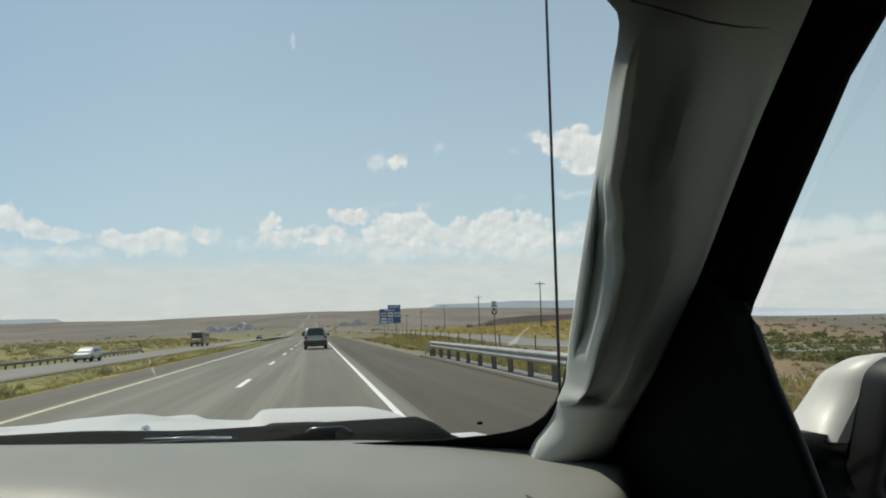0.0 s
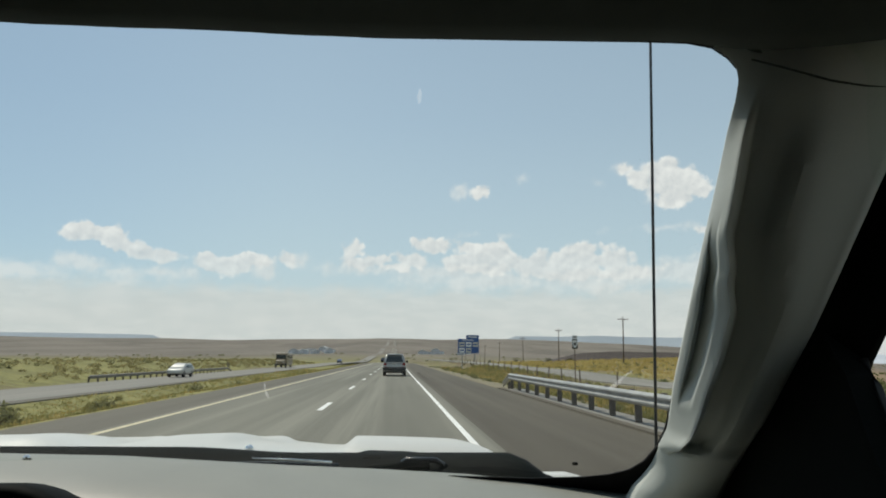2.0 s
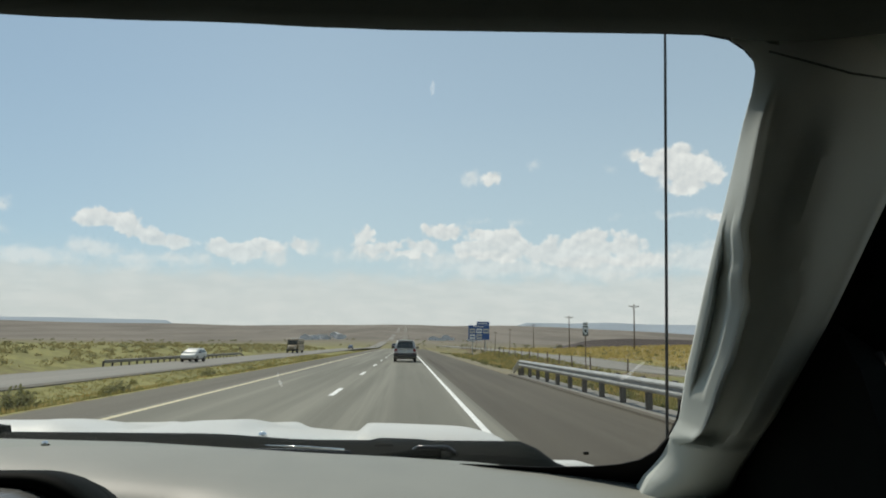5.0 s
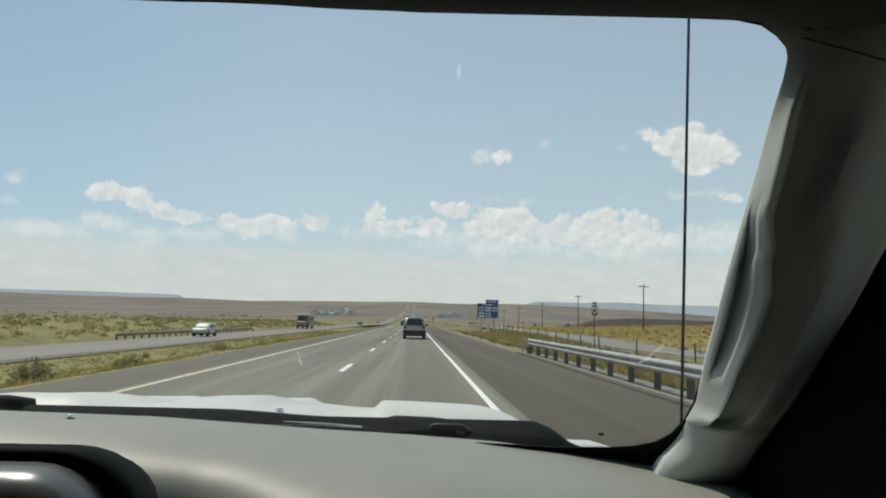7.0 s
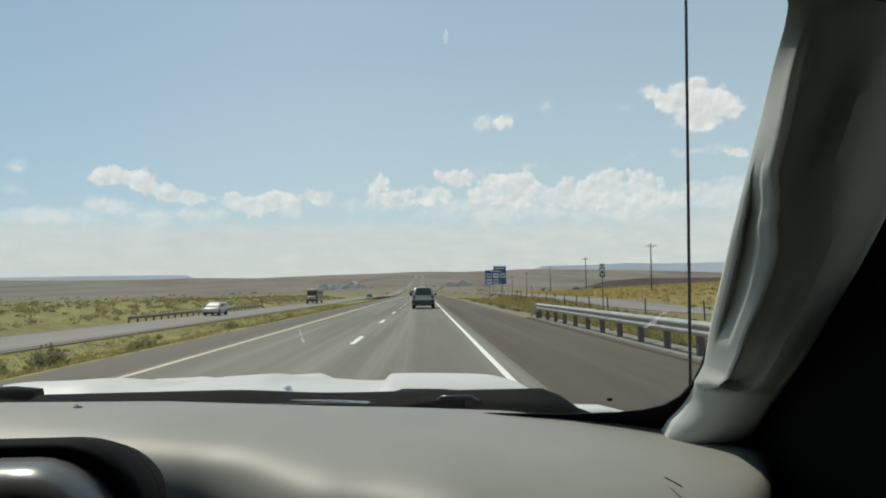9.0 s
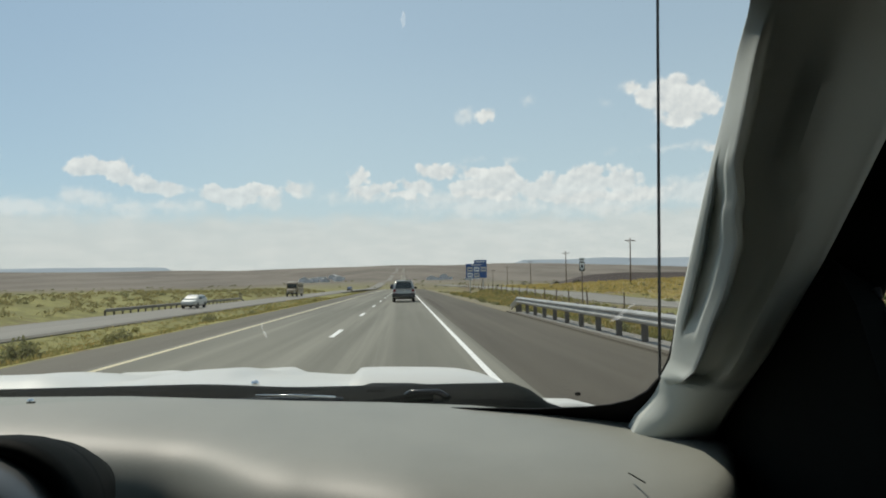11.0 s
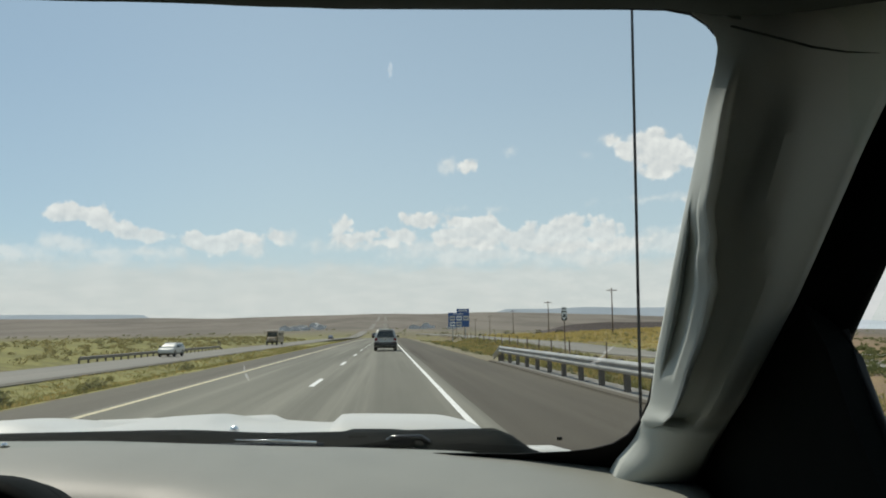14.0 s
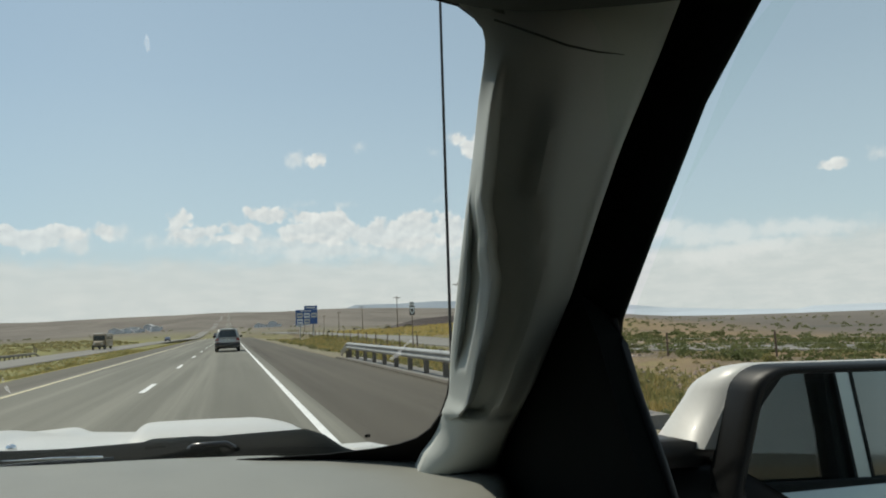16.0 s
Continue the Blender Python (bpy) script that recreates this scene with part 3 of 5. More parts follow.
def make_ground():
    xs, ys = spaced(-40, 40, 0.8, -4200, 4200, 1.09), spaced(-12, 130, 2.0, -1500, 4600, 1.07)
    verts = [(x, y, land_height(x, y)) for y in ys for x in xs]
    k = len(xs)
    faces = [(j * k + i, j * k + i + 1, (j + 1) * k + i + 1, (j + 1) * k + i) for j in range(len(ys) - 1) for i in range(k - 1)]
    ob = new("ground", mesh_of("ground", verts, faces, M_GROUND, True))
    tagged(ob, "dry high desert ground with scrub and golden grass", "ground", kind="structure")


make_ground()


def strip(name, x0, x1, y0, y1, height, thick, mat, label="", category="road", step=8.0, kind="structure", parent=None):
    """A paved strip along the road with a real edge."""
    ys = [y0]
    s = step
    while ys[-1] < y1:
        ys.append(min(y1, ys[-1] + s))
        s = step if ys[-1] < 200 else s * 1.1
    rings = [[(x0, y, height(y)), (x1, y, height(y)), (x1 + 0.05, y, height(y) - thick), (x0 - 0.05, y, height(y) - thick)] for y in ys]
    ob = part(name, loft(rings), mat, parent, label)
    if not parent:
        tagged(ob, label, category, kind=kind)
    return ob


road = strip("road", YELLOW_X - 0.25, WHITE_X + 0.35, -120, 3950, road_height, 0.3, M_ROAD, "grey worn asphalt of a two-lane carriageway")
strip("shoulder", WHITE_X + 0.35, RIGHT_EDGE, -120, 3950, lambda y: road_height(y) - 0.012, 0.3, M_SHOULDER, "dark brown-grey asphalt shoulder beside the lane", "shoulder")
strip("shoulder", LEFT_EDGE, YELLOW_X - 0.25, -120, 3950, lambda y: road_height(y) - 0.012, 0.3, M_EDGE, "dark grey asphalt shoulder beside the median", "shoulder")
strip("road", FAR_ROAD[0], FAR_ROAD[1], -120, 3950, far_road_height, 0.3, M_FRONT, "pale grey opposite carriageway beyond the grass median")



def front_mid(y):
    """Middle of the frontage road, which swings away beside the car."""
    return 22.2 + 36.0 * smooth01(70, -15, y)


rings = []
for i in range(90):
    y = -110 + 6.0 * i
    slant = (front_mid(y + 1) - front_mid(y - 1)) / 2
    m = math.hypot(1, slant)
    half = 3.2 * m
    rings.append([(front_mid(y) - half, y, front_height(y)), (front_mid(y) + half, y, front_height(y)), (front_mid(y) + half + 0.05, y, front_height(y) - 0.3), (front_mid(y) - half - 0.05, y, front_height(y) - 0.3)])
tagged(part("road", loft(rings), M_FRONT), "pale grey frontage road beside the golden hill", "road", kind="structure")
strip("shoulder", FAR_ROAD[1], FAR_ROAD[1] + 0.9, -120, 3950, lambda y: far_road_height(y) - 0.012, 0.3, M_EDGE, "dark asphalt shoulder of the opposite carriageway", "shoulder")
strip("road_line", WHITE_X - 0.075, WHITE_X + 0.015, -120, 3950, lambda y: road_height(y) + 0.006, 0.02, M_WHITE, "solid white edge line on the asphalt", "road marking")
strip("road_line", YELLOW_X - 0.055, YELLOW_X + 0.055, -120, 3950, lambda y: road_height(y) + 0.006, 0.02, M_YELLOW, "solid pale yellow edge line on the asphalt", "road marking")
dash_rows = [-18.0 + 12.19 * i for i in range(26)]
for y in dash_rows:
    ob = strip("lane_dash", DASH_X - 0.06, DASH_X + 0.06, y, y + 3.05, lambda v: road_height(v) + 0.006, 0.02, M_WHITE, "short white lane dash on the asphalt", "road marking")
    tagged(ob, group="lane dashes")
# rumble strip: low bars across the shoulder
bars = bmesh.new()
for i in range(220):
    box(2.0, 2.0 + 0.3 * i, -0.03, 2.4, 2.14 + 0.3 * i, -0.0112, bm=bars)
tagged(part("rumble_strip", bars, M_SHOULDER), "rumble strip of shallow bars across the asphalt shoulder", "rumble strip", kind="structure")


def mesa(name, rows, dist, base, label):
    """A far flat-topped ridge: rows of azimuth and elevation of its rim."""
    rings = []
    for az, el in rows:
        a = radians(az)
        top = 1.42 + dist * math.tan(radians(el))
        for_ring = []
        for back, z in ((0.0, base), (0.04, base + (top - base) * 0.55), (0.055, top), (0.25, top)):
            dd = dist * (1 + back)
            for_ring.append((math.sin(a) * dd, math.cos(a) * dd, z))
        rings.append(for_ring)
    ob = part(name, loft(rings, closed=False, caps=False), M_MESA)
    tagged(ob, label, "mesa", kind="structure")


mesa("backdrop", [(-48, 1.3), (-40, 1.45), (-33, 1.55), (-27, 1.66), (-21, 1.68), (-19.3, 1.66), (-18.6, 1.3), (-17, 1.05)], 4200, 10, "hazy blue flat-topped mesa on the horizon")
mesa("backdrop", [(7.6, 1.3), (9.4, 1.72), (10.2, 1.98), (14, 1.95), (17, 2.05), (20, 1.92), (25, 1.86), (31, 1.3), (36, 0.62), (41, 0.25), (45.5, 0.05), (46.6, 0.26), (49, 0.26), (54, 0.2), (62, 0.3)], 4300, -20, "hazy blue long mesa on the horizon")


def dark_ridge(x0, x1, y, top, depth, label):
    """A low dark bluff of broken rock in the middle distance."""
    rings = []
    k = 40
    for i in range(k + 1):
        x = x0 + (x1 - x0) * i / k
        end = smooth01(0, 0.25, i / k) * smooth01(1.0, 0.85, i / k)
        h = top * end * (0.85 + 0.3 * noise.noise((x * 0.012, 3.0, 0)))
        zb = land_height(x, y) - 3
        rings.append([(x, y - depth, zb), (x, y - depth * 0.35, zb + 3 + h * 0.5), (x, y, zb + 3 + h), (x, y + depth * 2.5, zb + h * 0.9), (x, y + depth * 4, zb - 4)])
    ob = part("backdrop", loft(rings, closed=False, caps=False), M_RIDGE)
    tagged(ob, label, "ridge", kind="structure")


dark_ridge(105, 300, 520, 8.8, 22, "low dark brown bluff of broken rock")


# ---- the car that the camera rides in ----
XC = -0.2                                     # middle of the car


def screen_y(x, z):
    """The windscreen's surface."""
    return 1.62 - 0.5 * (x - XC) ** 2 - (z - 1.14) * 1.281


# edge of the clear glass, as x and z, from the top middle down the passenger's side to the bottom middle
EDGE = [(XC, 1.804), (0.0, 1.797), (0.17, 1.785), (0.30, 1.770), (0.345, 1.763), (0.370, 1.756), (0.388, 1.746), (0.401, 1.736), (0.409, 1.724), (0.414, 1.708),
        (0.419, 1.68), (0.429, 1.635), (0.442, 1.57), (0.456, 1.505), (0.473, 1.43), (0.490, 1.35), (0.500, 1.30), (0.501, 1.262), (0.494, 1.232), (0.478, 1.210),
        (0.45, 1.195), (0.41, 1.184), (0.32, 1.170), (0.1, 1.160), (XC, 1.158)]


def mirrored(pts):
    return [(2 * XC - x, z) for x, z in reversed(pts[1:-1])]


LOOP = EDGE + mirrored(EDGE)


def grown(loop, d):
    """The loop pushed outwards by d in x and z."""
    out = []
    k = len(loop)
    for i in range(k):
        (xa, za), (xb, zb) = loop[i - 1], loop[(i + 1) % k]
        tx, tz = xb - xa, zb - za
        L = math.hypot(tx, tz)
        out.append((loop[i][0] - tz / L * d, loop[i][1] + tx / L * d))
    return out


def on_screen(loop, lift=0.0):
    return [Vector((x, screen_y(x, z) - lift, z)) for x, z in loop]


car = thing("car", "white car with grey vinyl dashboard and grey trim", "car")


def assembly(name, label):
    """A part made of several pieces."""
    ob = new(name)
    ob.empty_display_size, ob.parent = 0.05, car
    return tagged(ob, label)


def make_windscreen():
    outer = on_screen(grown(LOOP, 0.05))
    bm = bmesh.new()
    xs = [XC + (-0.86 + 1.72 * i / 40) for i in range(41)]
    zs = [1.09 + 0.77 * j / 16 for j in range(17)]
    g = [[bm.verts.new((x, screen_y(x, z) + 0.012, z)) for x in xs] for z in zs]
    for j in range(16):
        for i in range(40):
            bm.faces.new((g[j][i], g[j][i + 1], g[j + 1][i + 1], g[j + 1][i]))
    pane = part("windscreen", bm, M_GLASS, car, "clear windscreen with dried smears", True)
    pane.visible_shadow = False
    # black ceramic border printed round the glass
    def wide(d):
        low = grown(LOOP, d * 2.6)
        return [b_ if z < 1.24 else a_ for a_, b_, (x, z) in zip(grown(LOOP, d), low, LOOP)]
    rings = [on_screen(wide(d), l) for d, l in ((0.0, 0.002), (0.012, 0.003), (0.05, 0.003), (0.05, -0.006), (0.0, -0.006))]
    part("black_border", loft(rings + rings[:1], caps=False), M_RUBBER, pane, "black printed border of the glass", True)
    # dried smears and chips on the glass
    def smear(x, z, w, h, turn, seed):
        b = bmesh.new()
        rnd = random.Random(seed)
        k = 14
        ring = []
        for i in range(k):
            a = 2 * math.pi * i / k
            r = 0.6 + 0.5 * rnd.random()
            u, v = w * r * math.cos(a), h * r * math.sin(a)
            c, s_ = math.cos(radians(turn)), math.sin(radians(turn))
            px, pz = x + u * c - v * s_, z + u * s_ + v * c
            ring.append(b.verts.new((px, screen_y(px, pz) + 0.002, pz)))
        b.faces.new(ring)
        part("smear", b, M_SMEAR, pane, "pale dried smear on the glass")
    smear(-0.22, 1.343, 0.0035, 0.0085, 10, 1)
    smear(-0.221, 1.360, 0.0018, 0.006, -8, 5)
    smear(0.403, 1.375, 0.0045, 0.014, -42, 2)
    smear(0.414, 1.393, 0.002, 0.012, -40, 6)
    smear(0.053, 1.746, 0.0035, 0.007, 0, 3)
    b = box(0.400, 1.418, 1.200, 0.411, 1.424, 1.206, 0.001, 1)
    part("glass_mark", b, M_BLACK, pane, "small dark mark low on the glass")


make_windscreen()


def dash_far(x):
    return lerp_table(x, [(-1.25, 1.05), (-1.05, 1.28), (-0.86, 1.42), (-0.555, 1.52), (-0.2, 1.58), (0.0, 1.575), (0.2, 1.55), (0.314, 1.48), (0.42, 1.41), (0.513, 1.345), (0.56, 1.25), (0.63, 1.17)])


def dash_top(x):
    return lerp_table(x, [(-1.25, 1.212), (-0.86, 1.213), (-0.555, 1.193), (-0.2, 1.164), (0.2, 1.149), (0.42, 1.144), (0.513, 1.142), (0.63, 1.139)])


def dash_near(x):
    """The edge towards the seats; rounded off at the door."""
    return eased(x, [(-0.38, 1.20), (-0.12, 1.05), (0.1, 0.975), (0.3, 0.95)]) + lerp_table(x, [(0.44, 0.0), (0.48, 0.012), (0.52, 0.05), (0.55, 0.105), (0.58, 0.17), (0.61, 0.235), (0.63, 0.27)])


def make_dash():
    xs = [-1.22 + 1.845 * i / 60 for i in range(61)]
    prof = [(0.0, -0.05), (0.0, -0.012), (0.02, -0.002), (0.06, 0.0), (0.25, -0.003), (0.46, -0.008), (0.62, -0.014), (0.76, -0.022), (0.86, -0.034), (0.93, -0.054), (0.975, -0.09), (1.0, -0.15), (0.98, -0.20)]
    rings = []
    for x in xs:
        f, t = dash_far(x) + 0.03, dash_top(x)
        near = dash_near(x)
        end = smooth01(0.625, 0.585, x)
        ring = []
        for s_, dz in prof:
            y = f + (near - f) * s_
            ring.append(Vector((x, y, t + dz * (1 - 0.75 * smooth01(0.43, 0.58, x) * (s_ < 0.95)) - (1 - end) * 0.012)))
        rings.append(ring)
    dash = part("dashboard", loft(rings, closed=False, caps=False), M_DASH, car, "light grey grained vinyl dashboard top", True)
    sol = dash.modifiers.new("solid", "SOLIDIFY")
    sol.thickness, sol.offset = 0.012, -1
    fascia = [[Vector((x, dash_near(x) + dy, z)) for dy, z in ((0.10, 1.04), (0.022, 1.03), (0.018, 0.97), (0.06, 0.80), (0.2, 0.6))] for x in xs]
    part("fascia", loft(fascia, closed=False, caps=False), M_BLACK, car, "black lower dashboard", True)
    # defroster slot along the far edge
    pts = [(x, dash_far(x) - 0.055, dash_top(x) + 0.003) for x in [-0.64 + 0.43 * i / 20 for i in range(21)]]
    rings = [[Vector(p) + Vector(o) for o in ((0, -0.0035, 0), (0, 0.0035, 0), (0, 0.0035, -0.008), (0, -0.0035, -0.008))] for p in pts]
    part("defroster_slot", loft(rings), M_SLOT, dash, "dark defroster slot")
    # small light sensor knob
    kx, ky = -0.697, 1.435
    bm = tube([(kx, ky, 1.196), (kx, ky, 1.209), (kx, ky, 1.212)], [0.0145, 0.0125, 0.009], 16)
    sensor = part("light_sensor", bm, M_BLACK, dash, "small black sensor dome", True)
    part("sensor_dome", tube([(kx, ky, 1.211), (kx, ky, 1.217), (kx, ky, 1.220)], [0.0075, 0.006, 0.002], 12), M_CHROME, sensor, "bright lens", True)
    # scuffs
    for px, py, w, a in ((0.538, 1.21, 0.024, 24), (0.390, 1.03, 0.026, 82)):
        bm = box(-w, -0.001, 0, w, 0.001, 0.0012)
        part("scuff", bm, M_BLACK, dash, "dark scuff", at=pose(px, py, dash_top(px) - 0.001, 0, 0, -a))
    # end seam of the dash top
    part("dash_notch", box(0.205, 1.505, 1.140, 0.235, 1.515, 1.153, 0.002, 1), M_BLACK, dash)
    part("dash_seam", tube([(0.22, 1.51, 1.149), (0.30, 1.42, 1.147), (0.38, 1.345, 1.145)], 0.0008, 6), M_SLOT, dash)
    return dash


make_dash()


def make_binnacle():
    """Hooded instrument panel in front of the driver."""
    cx, w, h, cz = -0.605, 0.62, 0.374, 1.09

    def arch(y, k, k2, dx=0.0, dz=0.0):
        return [(cx + dx + u * k, y, cz + dz + v * k2) for u, v in rounded(w, h, 0.10, 8)]
    skin = [arch(1.12, 0.86, 0.55, -0.06), arch(1.0, 0.92, 0.76, -0.03), arch(0.88, 0.97, 0.93, -0.008), arch(0.81, 0.995, 0.995), arch(0.795, 0.99, 0.985), arch(0.79, 0.965, 0.95), arch(0.795, 0.945, 0.92), arch(0.84, 0.94, 0.91), arch(0.90, 0.93, 0.90)]
    hooded = part("instrument_hood", loft(skin), M_BLACK, car, "black arched instrument hood", True)
    lens = [arch(0.86, 0.93, 0.92), arch(0.80, 0.93, 0.92), arch(0.76, 0.925, 0.913), arch(0.738, 0.91, 0.89), arch(0.724, 0.87, 0.82), arch(0.716, 0.79, 0.70), arch(0.71, 0.4, 0.3)]
    part("instrument_lens", loft(lens), M_LENS, hooded, "curved satin grey lens of the instruments", True)


make_binnacle()


def pillar_right(z):
    """Inner edge of the trim at the door."""
    return lerp_table(z, [(1.05, 1.30), (1.14, 1.26), (1.2, 1.18), (1.323, 1.03), (1.458, 0.891), (1.588, 0.769), (1.70, 0.67), (1.76, 0.61), (1.86, 0.50)])


def glass_right(z):
    pts = sorted((b, a) for a, b in EDGE[5:18])
    x = lerp_table(z, pts)
    if z < 1.265:
        x = lerp_table(z, [(1.08, 0.54), (1.14, 0.518), (1.18, 0.507), (1.265, 0.503)])
    return x


def make_pillar(side):
    """Trim of the windscreen post, with its grab handle; side +1 is the passenger's."""
    zs = [1.122 + 0.718 * j / 150 for j in range(151)]
    rows = []
    for z in zs:
        gx = glass_right(z)
        g = Vector((gx + 0.003 - 0.006 * smooth01(1.30, 1.40, z), screen_y(gx, z), z))
        foot = smooth01(1.24, 1.11, z)
        g = g + Vector((-0.045 * foot, -0.01 * foot, 0))
        r = Vector((0.60 + 0.02 * foot, pillar_right(z), z))
        grip = smooth01(1.256, 1.278, z) * smooth01(1.72, 1.60, z)
        c = eased(z, [(1.258, 0.12), (1.272, 0.24), (1.295, 0.30), (1.345, 0.32), (1.415, 0.35), (1.475, 0.335), (1.525, 0.245), (1.58, 0.15), (1.68, 0.11)])
        slot = smooth01(1.338, 1.400, z) * smooth01(1.60, 1.52, z)
        stops = [c * k / 28 for k in range(29)] + [c + 0.01 * k for k in range(1, 6)] + [c + 0.05 + (0.95 - c) * k / 14 for k in range(1, 15)]
        ring = []
        for s_ in stops:
            p = g.lerp(r, s_)
            seat = Vector((0.03 - p.x, -p.y, 0)).normalized()
            plain = 0.055 * math.sin(math.pi * min(1.0, 0.02 + s_ * 0.98)) ** 0.75 * (1 - 0.3 * s_) * (1 - 0.8 * smooth01(1.70, 1.78, z))
            if s_ <= c:
                d = 0.082 * (s_ / c) ** 0.8
            else:
                d = 0.082 - (0.078 - 0.038 * smooth01(1.42, 1.58, z)) * smooth01(c, c + 0.05, s_) + 0.026 * smooth01(c + 0.24, c + 0.42, s_) - 0.036 * smooth01(c + 0.40, 1.0, s_)
            d = plain + (d - plain) * grip
            hole = smooth01(0.20 * c, 0.32 * c, s_) * smooth01(0.72 * c, 0.63 * c, s_)
            d -= slot * hole * 0.030
            d += 0.040 * smooth01(1.25, 1.13, z) ** 1.5 * (1 - s_) * smooth01(0.0, 0.08, s_)
            ring.append(p + seat * d)
        rows.append(ring)
    if side < 0:
        rows = [[Vector((2 * XC - p.x, p.y, p.z)) for p in ring] for ring in rows]
    post = part("pillar_trim", loft(rows, closed=False, caps=False), M_TRIM, car, "grey windscreen post trim with a moulded grab handle", True)
    post.data.set_sharp_from_angle(angle=radians(38))
    sol = post.modifiers.new("solid", "SOLIDIFY")
    sol.thickness, sol.offset = 0.004, 0
    return post


make_pillar(1)
make_pillar(-1)


def make_outer_pillar(side):
    """Painted steel post between the glass and the door; added out of view to keep sun off the door."""
    rings = []
    for j in range(31):
        z = 1.10 + 0.76 * j / 30
        gx = glass_right(z) + 0.03
        ya = screen_y(gx, z) + 0.018
        yb = lerp_table(z, [(1.08, 1.46), (1.25, 1.30), (1.42, 1.12), (1.47, 1.02), (1.64, 0.87), (1.76, 0.75), (1.86, 0.62)])
        ring = [(gx, ya, z), (0.5 * (gx + 0.71), max(0.5 * (ya + yb), yb) + 0.004, z), (0.715, yb, z), (0.715, yb + 0.03, z + 0.01), (0.5 * (gx + 0.71), 0.5 * (ya + yb) + 0.05, z + 0.015), (gx, ya + 0.02, z + 0.012)]
        rings.append([(x if side > 0 else 2 * XC - x, y, zz) for x, y, zz in ring])
    part("outer_pillar", loft(rings), M_PAINT, car, "white painted windscreen post", True)


make_outer_pillar(1)
make_outer_pillar(-1)


def make_roof():
    # headliner, from the top of the glass back over the seats
    xs = [XC + (-0.86 + 1.72 * i / 44) for i in range(45)]
    rings = []
    for x in xs:
        a = abs(x - XC)
        crown = 0.02 - 0.02 * smooth01(0.35, 0.85, a)
        zt = lerp_table(a, [(0, 1.804), (0.2, 1.797), (0.37, 1.785), (0.5, 1.770), (0.545, 1.763), (0.57, 1.757), (0.588, 1.752), (0.605, 1.748), (0.66, 1.742), (0.75, 1.735), (0.9, 1.73)])
        y0 = screen_y(x, zt)
        ring = [Vector((x, y0 + 0.05, zt + 0.055)), Vector((x, y0 + 0.012, zt + 0.012)), Vector((x, y0 - 0.008, zt - 0.001)), Vector((x, y0 - 0.03, zt + 0.006)), Vector((x, y0 - 0.09, zt + 0.020 + crown * 0.5))]
        for y, z in ((0.45, 1.85), (0.2, 1.875), (-0.3, 1.89), (-0.9, 1.88), (-1.5, 1.86)):
            ring.append(Vector((x, min(y, y0 - 0.12), z + crown - 0.01)))
        rings.append(ring)
    lin = part("headliner", loft(rings, closed=False, caps=False), M_LINER, car, "dark grey cloth headliner", True)
    sol = lin.modifiers.new("solid", "SOLIDIFY")
    sol.thickness, sol.offset = 0.008, 0
    # rounded moulding round the upper corners of the glass
    for side in (1, -1):
        rails = []
        rim = EDGE[:11]
        pushed = grown(LOOP, 1.0)[:11]
        for (x, z), (px, pz) in zip(rim, pushed):
            ring = []
            for d, lift in ((-0.001, 0.001), (0.003, 0.008), (0.008, 0.013), (0.012, 0.014)):
                gx, gz = x + (px - x) * d, z + (pz - z) * d
                ring.append(Vector((gx if side > 0 else 2 * XC - gx, screen_y(gx, gz) - lift, gz)))
            rails.append(ring)
        part("corner_moulding", loft(rails, closed=False, caps=False), M_LINER, lin, "dark moulding round the corner of the glass", True)
    # seam between headliner and post trim
    part("liner_seam", tube([(0.398, 0.645, 1.731), (0.432, 0.627, 1.712), (0.462, 0.613, 1.696), (0.488, 0.602, 1.687), (0.515, 0.594, 1.683)], [0.0012, 0.0012, 0.0012, 0.001, 0.0003], 6), M_LINER, lin)
    # outer roof skin, rear wall, floor and bulkhead close the cabin
    part("roof", box(XC - 0.80, -1.6, 1.90, XC + 0.80, 0.62, 1.935, 0.015), M_PAINT, car, "white painted roof")
    part("rear_panel", box(XC - 0.84, -1.62, 0.35, XC + 0.84, -1.54, 1.90, 0.01), M_BLACK, car)
    part("floor_pan", box(XC - 0.84, -1.62, 0.30, XC + 0.84, 1.55, 0.36, 0.01), M_BLACK, car)
    part("bulkhead", box(XC - 0.84, 1.30, 0.36, XC + 0.84, 1.36, 1.09, 0.01), M_BLACK, car)
    for dx in (-0.40, 0.42):
        part("seat_cushion", box(XC + dx - 0.25, -0.55, 0.55, XC + dx + 0.25, -0.05, 0.72, 0.05, 3), M_BLACK, car, "", True)
        part("seat_back", box(XC + dx - 0.25, -0.78, 0.70, XC + dx + 0.25, -0.58, 1.40, 0.05, 3), M_BLACK, car, "", True)


make_roof()


def prism(pts, x0, x1, r=0.0):
    """A slab with the outline pts in y and z, from x0 to x1."""
    bm = loft([[(x, y, z) for y, z in pts] for x in (x0, x1)])
    return bevel(bm, r, 2, 40) if r else bm


